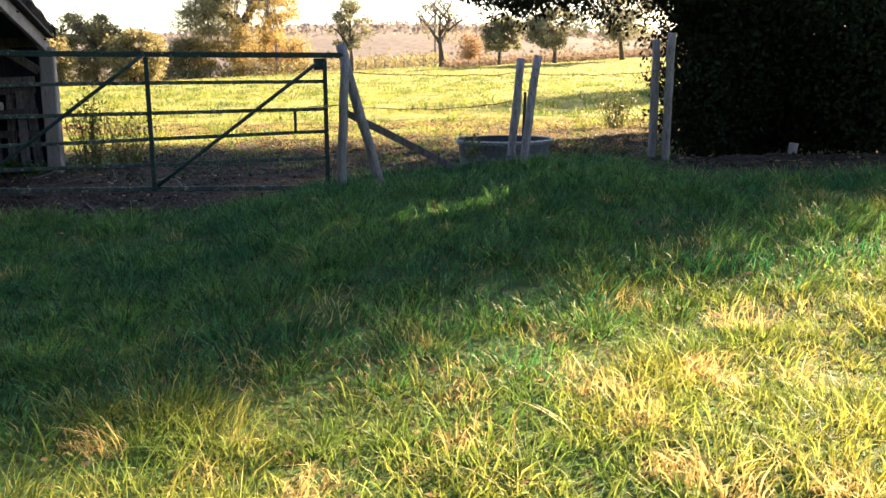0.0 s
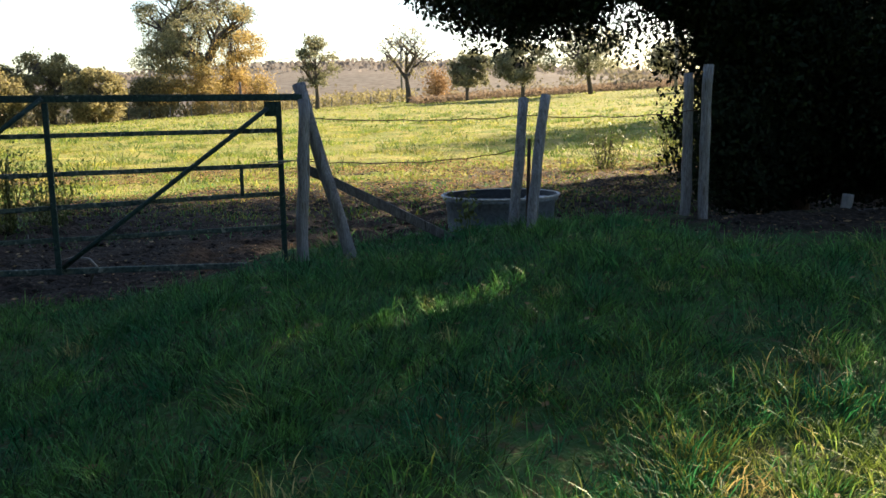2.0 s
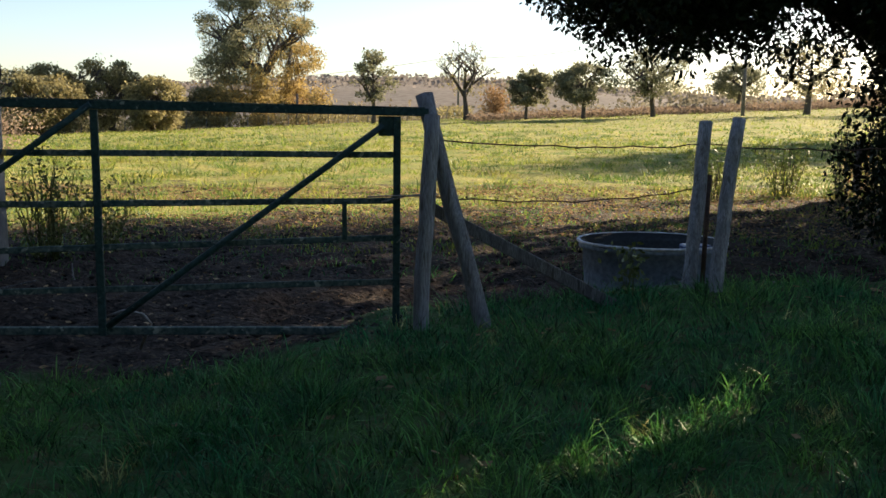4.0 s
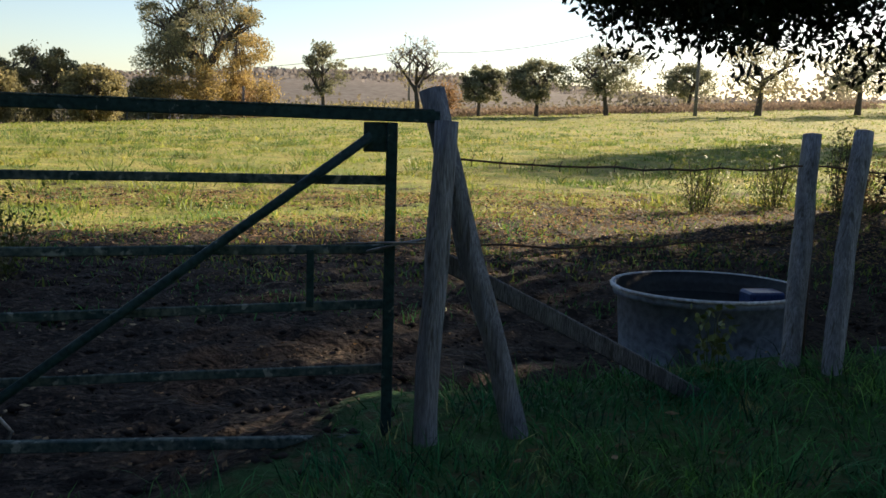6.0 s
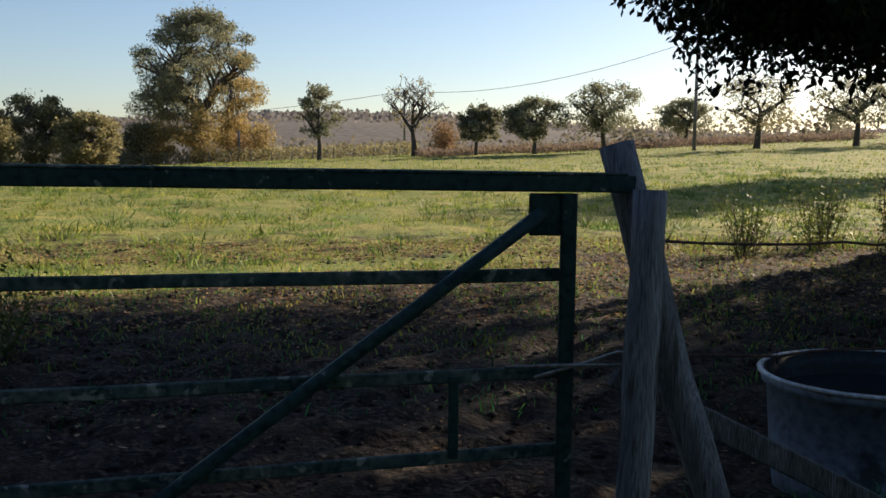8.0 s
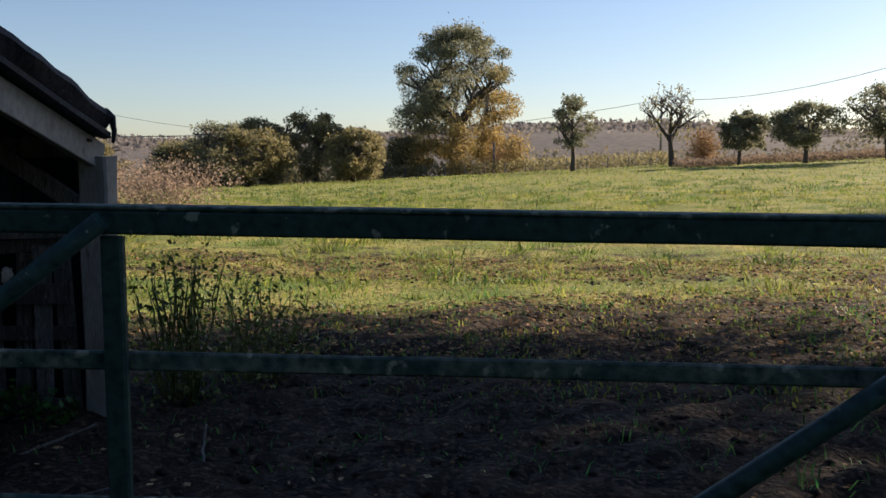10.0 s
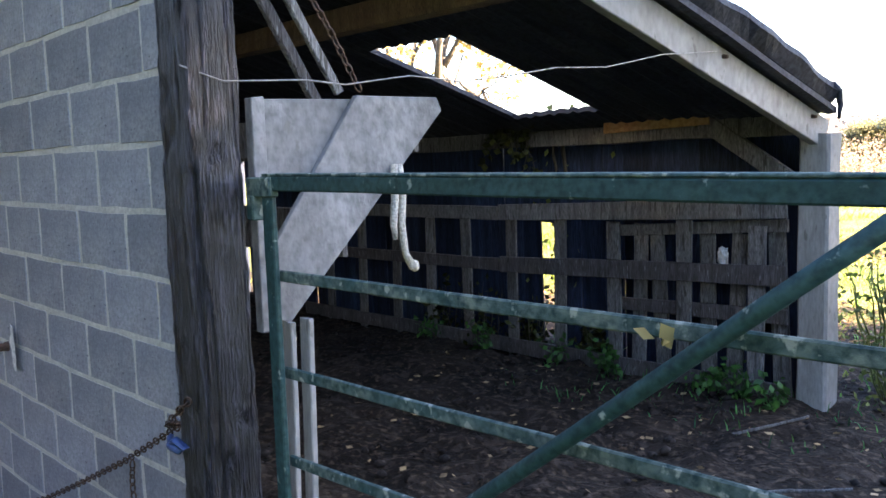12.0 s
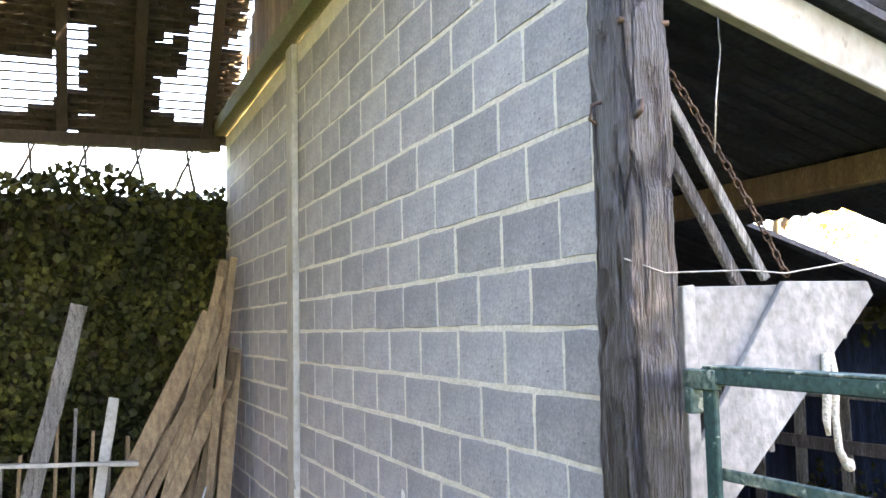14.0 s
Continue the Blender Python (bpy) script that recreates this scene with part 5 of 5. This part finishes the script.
    v = v[~thin].reshape(-1, 3)
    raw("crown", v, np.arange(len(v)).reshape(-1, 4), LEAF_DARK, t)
    return t


evergreen()


def tall_tree(x, y, seed, lobes, label, size=0.2):
    """A high-crowned tree: bare trunk, long limbs to each lobe of foliage."""
    z = gz(x, y)
    t = thing("tall_tree", (x, y, z), label, "tree")
    bm = bmesh.new()
    tube(span((x, y, z - 0.2), (x - 0.3, y, 6.5), 7, 0, 0.06, seed), [0.34, 0.3, 0.27, 0.24, 0.2, 0.17, 0.13, 0.09], 10, 0.12, seed, bm=bm)
    r = np.random.default_rng(seed)
    vs = []
    for i, (c, rad, n) in enumerate(lobes):
        tube(span((x - 0.2, y, 4.2 + 0.4 * i), c, 6, -0.2, 0.1, seed + i), [0.15, 0.12, 0.10, 0.08, 0.06, 0.045, 0.03], 6, bm=bm)
        q = r.normal(0, 1, (n, 3))
        q /= np.linalg.norm(q, axis=1)[:, None]
        lump = 1 + 0.18 * np.sin(q[:, 0] * 6 + c[0]) * np.sin(q[:, 1] * 5 + c[1]) + 0.1 * np.sin(q[:, 2] * 9)
        p = np.array(c) + q * ((r.uniform(0.1, 1, n) ** 0.5) * lump)[:, None] * np.array(rad)
        vs.append(leaves(r, p, size, 0.05, 0.7)[0])
    part("trunk", bm, BARK, t)
    v = np.concatenate(vs)
    raw("crown", v, np.arange(len(v)).reshape(-1, 4), LEAF_ORCH, t)


def shade_bush(x, y, h, w, seed, n, size=0.2):
    z = gz(x, y)
    t = thing("shade_bush", (x, y, z), "dense dark evergreen bush, unseen, added to block light", "bush")
    bm = bmesh.new()
    for k in range(4):
        tube(span((x + 0.1 * k - 0.2, y, z - 0.1), (x + 0.5 * k - 0.8, y + 0.3 * (k % 2), z + h * 0.8), 5, 0, 0.05, seed + k), [0.07, 0.06, 0.05, 0.04, 0.03, 0.015], 6, bm=bm)
    part("stem", bm, BARK, t)
    r = np.random.default_rng(seed)
    q = r.normal(0, 1, (n, 3))
    q /= np.linalg.norm(q, axis=1)[:, None]
    lump = 1 + 0.15 * np.sin(q[:, 0] * 6 + seed) * np.sin(q[:, 1] * 5) + 0.1 * np.sin(q[:, 2] * 10)
    p = np.array((x, y, z + h / 2)) + q * ((r.uniform(0.2, 1, n) ** 0.5) * lump)[:, None] * np.array((w / 2, w / 2, h / 2))
    p[:, 2] = np.maximum(p[:, 2], z + 0.05)
    v, f = leaves(r, p, size, 0.03, 0.6)
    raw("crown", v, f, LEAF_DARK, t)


# unseen bushes added to shade the mud beside the trough
shade_bush(11.9, 6.1, 5.0, 3.1, 700, 7000)
shade_bush(13.4, 8.5, 5.6, 3.2, 701, 7000)
shade_bush(15.1, 10.9, 6.0, 3.4, 702, 7000)
# unseen dark screen added behind the camera to cut sky light
for i in range(9):
    a = radians(212 + 13 * i)
    shade_bush(2.0 + 19 * math.cos(a) * (1.0 + 0.06 * math.sin(i * 2.3)), -3.0 + 16 * math.sin(a) * (1.0 + 0.05 * math.sin(i * 1.7)), 11.0 + 1.5 * math.sin(i * 1.9), 6.8, 720 + i, 5000, 0.55)
# first tree stays out of view; its crown is placed to shade the shed
tall_tree(16.8, 14.0, 480, (((12.5, 13.3, 8.2), (3.0, 3.0, 3.0), 13000), ((15.6, 14.6, 9.0), (3.2, 3.2, 3.2), 11000), ((16.5, 12.8, 10.2), (2.6, 2.2, 2.4), 7000)), "unseen high-crowned tree beyond the fence line, placed for its shade")
tall_tree(36.0, 38.5, 490, (((35.4, 38.4, 11.5), (3.4, 3.6, 4.0), 7000), ((38.0, 40, 10.5), (3.4, 3.4, 3.5), 5000)), "tall high-crowned tree at the side of the pasture", 0.26)

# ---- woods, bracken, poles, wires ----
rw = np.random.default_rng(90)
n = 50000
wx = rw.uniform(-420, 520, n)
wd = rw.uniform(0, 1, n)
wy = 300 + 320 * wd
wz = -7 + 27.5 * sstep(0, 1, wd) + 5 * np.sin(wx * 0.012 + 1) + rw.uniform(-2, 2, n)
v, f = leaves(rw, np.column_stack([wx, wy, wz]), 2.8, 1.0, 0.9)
tagged(raw("woodland", v, f, WOODS), "brown autumn woodland on the far hillside, haze tinted into it", "woods", kind="stuff")
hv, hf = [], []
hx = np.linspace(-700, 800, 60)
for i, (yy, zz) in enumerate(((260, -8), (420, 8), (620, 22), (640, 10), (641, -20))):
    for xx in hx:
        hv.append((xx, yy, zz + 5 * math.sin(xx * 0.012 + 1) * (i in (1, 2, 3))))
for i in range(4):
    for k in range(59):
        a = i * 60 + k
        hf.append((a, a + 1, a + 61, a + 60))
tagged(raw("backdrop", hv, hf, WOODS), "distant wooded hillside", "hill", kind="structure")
n = 14000
bx = rw.uniform(14, 62, n)
by = 80 + rw.uniform(-2, 4, n) + 0.06 * (bx - 14)
v, f = leaves(rw, np.column_stack([bx, by, ground_z(bx, by) + rw.uniform(0, 0.6, n)]), 0.28, 0.05, 0.5)
tagged(raw("bracken", v, f, BRACKEN), "rusty brown bracken along the field edge", "bracken", kind="stuff")
n = 16000
bx = rw.uniform(-60, 16, n)
by = 93 + rw.uniform(-1, 5, n)
v, f = leaves(rw, np.column_stack([bx, by, ground_z(bx, by) + rw.uniform(0, 1.3, n)]), 0.3, 0.05, 0.5)
tagged(raw("hedge", v, f, LEAF_OAK), "low olive hedge bottom along the field edge", "hedge", kind="stuff")


# scrub colour already holds the haze of distance
SCRUB = mat("haze_tinted_scrub", (0.235, 0.205, 0.15), (0.19, 0.185, 0.15), 0.95, 0.05, 0.4, 0, rand=0.2, island=True, trans=0.45)
lump_x, lump_y = rw.uniform(-150, 190, 170), rw.uniform(120, 230, 170)
lump_r, lump_h = rw.uniform(3.0, 7.5, 170), rw.uniform(4.0, 9.5, 170)
k = rw.integers(0, 170, 42000)
q = rw.normal(0, 1, (42000, 3))
q /= np.linalg.norm(q, axis=1)[:, None]
q *= (rw.uniform(0.1, 1, 42000) ** 0.4 * (1 + 0.25 * np.sin(q[:, 0] * 7 + k) * np.sin(q[:, 2] * 6)))[:, None]
zb = ground_z(lump_x, lump_y)
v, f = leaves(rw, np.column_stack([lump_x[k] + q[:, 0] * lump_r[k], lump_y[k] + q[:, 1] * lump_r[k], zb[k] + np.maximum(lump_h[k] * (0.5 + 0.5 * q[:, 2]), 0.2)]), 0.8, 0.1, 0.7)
tagged(raw("scrub", v, f, SCRUB), "brown scrub and small trees below the field edge, tinted hazy", "scrub", kind="stuff")


def telegraph_pole(x, y, z0, z1):
    solo("telegraph_pole", tube([(x, y, z0 - 0.3), (x, y, z1)], [0.17, 0.12], 8), WOOD_GREY, (x, y, z0), "tall grey wooden telegraph pole in the field", "pole", "telegraph poles")


telegraph_pole(36.3, 70, 1.7, 11.4)
telegraph_pole(16.3, 110, 0.4, 9.2)
telegraph_pole(-3.2, 96, -0.2, 3.6)
telegraph_pole(-75, 150, -3, 10.2)
for i, (a, b, s, rr) in enumerate((((36.3, 70, 11.2), (16.3, 110, 9.0), 1.6, 0.03), ((16.3, 110, 9.0), (-75, 150, 10.0), 4.0, 0.035), ((36.3, 70, 11.2), (90, 60, 12), 1.0, 0.03), ((-18.5, 95, 4.75), (-60, 80, 4.0), 0.3, 0.05))):
    solo("overhead_wire", tube(span(a, b, 16, s), rr, 4), WIRE, a, "thin overhead telephone wire", "wire", "overhead wires")
solo("white_box", box(bmesh.new(), (17.1, 127.5, gz(17, 92) - 0.6), (18.1, 128, gz(17, 92) + 0.6), bevel=0.03), WHITE, (17.5, 127.7, 0), "small white box at the far field edge", "box")
rough_post("field_post", (11.2, 9.3, 0.2), (11.2, 9.32, 1.05), 0.06, 0.06, "old weathered post among the brambles", "post", WOOD_GREY, 15)
for i in range(34):
    xx = -48 + 2.1 * i
    yy = 91.5 + 0.4 * math.sin(i)
    rough_post("boundary_post", (xx, yy, gz(xx, yy) - 0.1), (xx + 0.05, yy, gz(xx, yy) + 1.1), 0.06, 0.05, "thin fence post along the far field edge", "post", WOOD_GREY, i, "boundary posts")

# ---- litter, dry leaves, tussocks ----


def litter(name, n, x0, x1, y0, y1, size, seed, material, label, mud_only=True):
    r = np.random.default_rng(seed)
    xy = np.column_stack([r.uniform(x0, x1, n), r.uniform(y0, y1, n)])
    if mud_only:
        xy = xy[mud_at(xy[:, 0], xy[:, 1]) > 0.35]
    m = len(xy)
    z = ground_z(xy[:, 0], xy[:, 1]) + 0.015 + 0.02 * r.random(m)
    c = np.column_stack([xy, z])
    v, f = leaves(r, c, size, 0.004, 0.7)
    v = v.reshape(-1, 4, 3)
    v[:, :, 2] = z[:, None] + (v[:, :, 2] - z[:, None]) * 0.35
    v = v.reshape(-1, 3)
    tagged(raw(name, v, f, material), label, "leaf litter", kind="stuff")


litter("dead_leaves", 4000, 1.5, 12, -0.6, 12, 0.03, 1, LEAF_BROWN, "dead brown leaves scattered on the mud")
litter("dead_leaves", 24000, -8, 14, 5.0, 12.0, 0.06, 4, LEAF_BROWN, "drifts of dead brown leaves along the sunny mud")
litter("dead_leaves", 500, 0, 9, -6.5, 0.2, 0.06, 2, LEAF_BROWN, "a few dead brown leaves lying in the grass", False)
litter("straw", 220, -2.6, 2, 0.6, 3.2, 0.05, 3, mat("straw", (0.36, 0.24, 0.12), (0.42, 0.30, 0.16), 0.9, 5, 30, 0, rand=0.3, island=True), "trodden straw bits on the shed floor")


def mud_clods(n, x0, x1, y0, y1, seed):
    r = np.random.default_rng(seed)
    xy = np.column_stack([r.uniform(x0, x1, n), r.uniform(y0, y1, n)])
    xy = xy[mud_at(xy[:, 0], xy[:, 1]) > 0.3]
    m = len(xy)
    s = 0.008 + 0.032 * r.random(m) ** 2.5
    base = np.column_stack([xy, ground_z(xy[:, 0], xy[:, 1])])
    octa = np.array([(1, 0, 0), (-1, 0, 0), (0, 1, 0), (0, -1, 0), (0, 0, 0.6), (0, 0, -0.6)], dtype=float)
    v = base[:, None, :] + octa[None] * s[:, None, None] * r.uniform(0.6, 1.4, (m, 6, 1))
    tri = np.array([(0, 2, 4), (2, 1, 4), (1, 3, 4), (3, 0, 4), (2, 0, 5), (1, 2, 5), (3, 1, 5), (0, 3, 5)])
    f = (np.arange(m)[:, None, None] * 6 + tri[None]).reshape(-1, 3)
    tagged(raw("mud_clods", v.reshape(-1, 3), f, mat("mud_clod", (0.016, 0.012, 0.010), (0.042, 0.030, 0.023), 1.0, 3, 30, 0.3, rand=0.35, island=True)), "lumps of trodden mud", "mud", kind="stuff")


mud_clods(14000, -5, 10, -0.5, 12, 6)

# ---- last small things ----
yl = thing("fallen_leaf", (1.26, -0.004, 1.115), "yellow autumn leaf caught on a gate rail", "leaf")
v, f = leaves(np.random.default_rng(2), np.array([(1.245, -0.006, 1.118), (1.265, -0.008, 1.125), (1.28, -0.006, 1.112), (1.26, -0.008, 1.105)]), 0.05, 0.004, 0.5)
raw("blade", v, f, LEAF_GOLD, yl)
bush("blue_rag", -2.2, -0.22, 0.16, 0.3, 500, PLASTIC_BLUE, 60, 0.09, "crumpled blue plastic on the ground by the wall", "plastic", stems=3)
for i, (x, y) in enumerate(((-4.6, -0.45), (-5.0, -0.8), (-4.2, -0.6), (-3.2, -0.5))):
    bush("weed_clump", x, y, 0.16, 0.5, 510 + i, LEAF_WEED, 160, 0.05, "low green weeds at the foot of the block wall", "weeds", stems=20)

# ---- wall blocks, last ----
def block_mesh(length, name, seed):
    """A block's face with a worn, slightly uneven outline and a chamfered arris."""
    rn = random.Random(seed)
    bm = bmesh.new()
    a, b = length / 2, PITCH / 2 - 0.0085
    out = [(-a, -b), (-a / 3, -b), (a / 3, -b), (a, -b), (a, -b / 3), (a, b / 3), (a, b), (a / 3, b), (-a / 3, b), (-a, b), (-a, b / 3), (-a, -b / 3)]
    out = [(px + rn.uniform(-0.005, 0.004), pz + rn.uniform(-0.005, 0.004)) for px, pz in out]
    rings = []
    for s, y in ((0.994, 0.02), (1.0, -0.013), (0.97, -0.02)):
        rings.append([bm.verts.new((px * (s if s == 1 else 1 - (1 - s) * 0.1 / a), y + rn.uniform(-0.0006, 0.0006), pz * s)) for px, pz in out])
    for p, q in zip(rings, rings[1:]):
        for k in range(12):
            bm.faces.new((p[k], p[(k + 1) % 12], q[(k + 1) % 12], q[k]))
    bm.faces.new(rings[-1])
    me = bpy.data.meshes.new(name)
    bm.normal_update()
    bm.to_mesh(me)
    bm.free()
    me.materials.append(BLOCK)
    return me


BLOCK_FULL = [block_mesh(BLK - 0.022, "block", 600 + k) for k in range(8)]
wb = base_of(wall)
rnd = random.Random(12)
for k in range(-10, 11):
    zc = Z0 - PITCH * (k + 0.5)
    if zc > 3.66 or zc < -0.62:
        continue
    start = X0 if k % 2 == 0 else X0 + BLK / 2
    # closing piece beside the post
    cut = -0.43 - start - 0.016
    if cut > 0.06:
        ob = new("block", block_mesh(cut, "block_cut", 650 + k))
        ob.parent = wall
        ob.location = Vector((start + 0.008 + cut / 2, WALL_Y + 0.02, zc)) - wb
    for i in range(18):
        xc = start - BLK * (i + 0.5)
        if xc - BLK / 2 < -8.38:
            break
        ob = new("block", BLOCK_FULL[(i * 5 + k * 3) % 8])
        ob.parent = wall
        ob.location = Vector((xc, WALL_Y + 0.021 + rnd.uniform(-0.002, 0.002), zc + rnd.uniform(-0.003, 0.003))) - wb
# the wall runs a little out of square with the gate
wall.rotation_euler.z = 0.010
wall.location.y -= 3.3 * 0.010
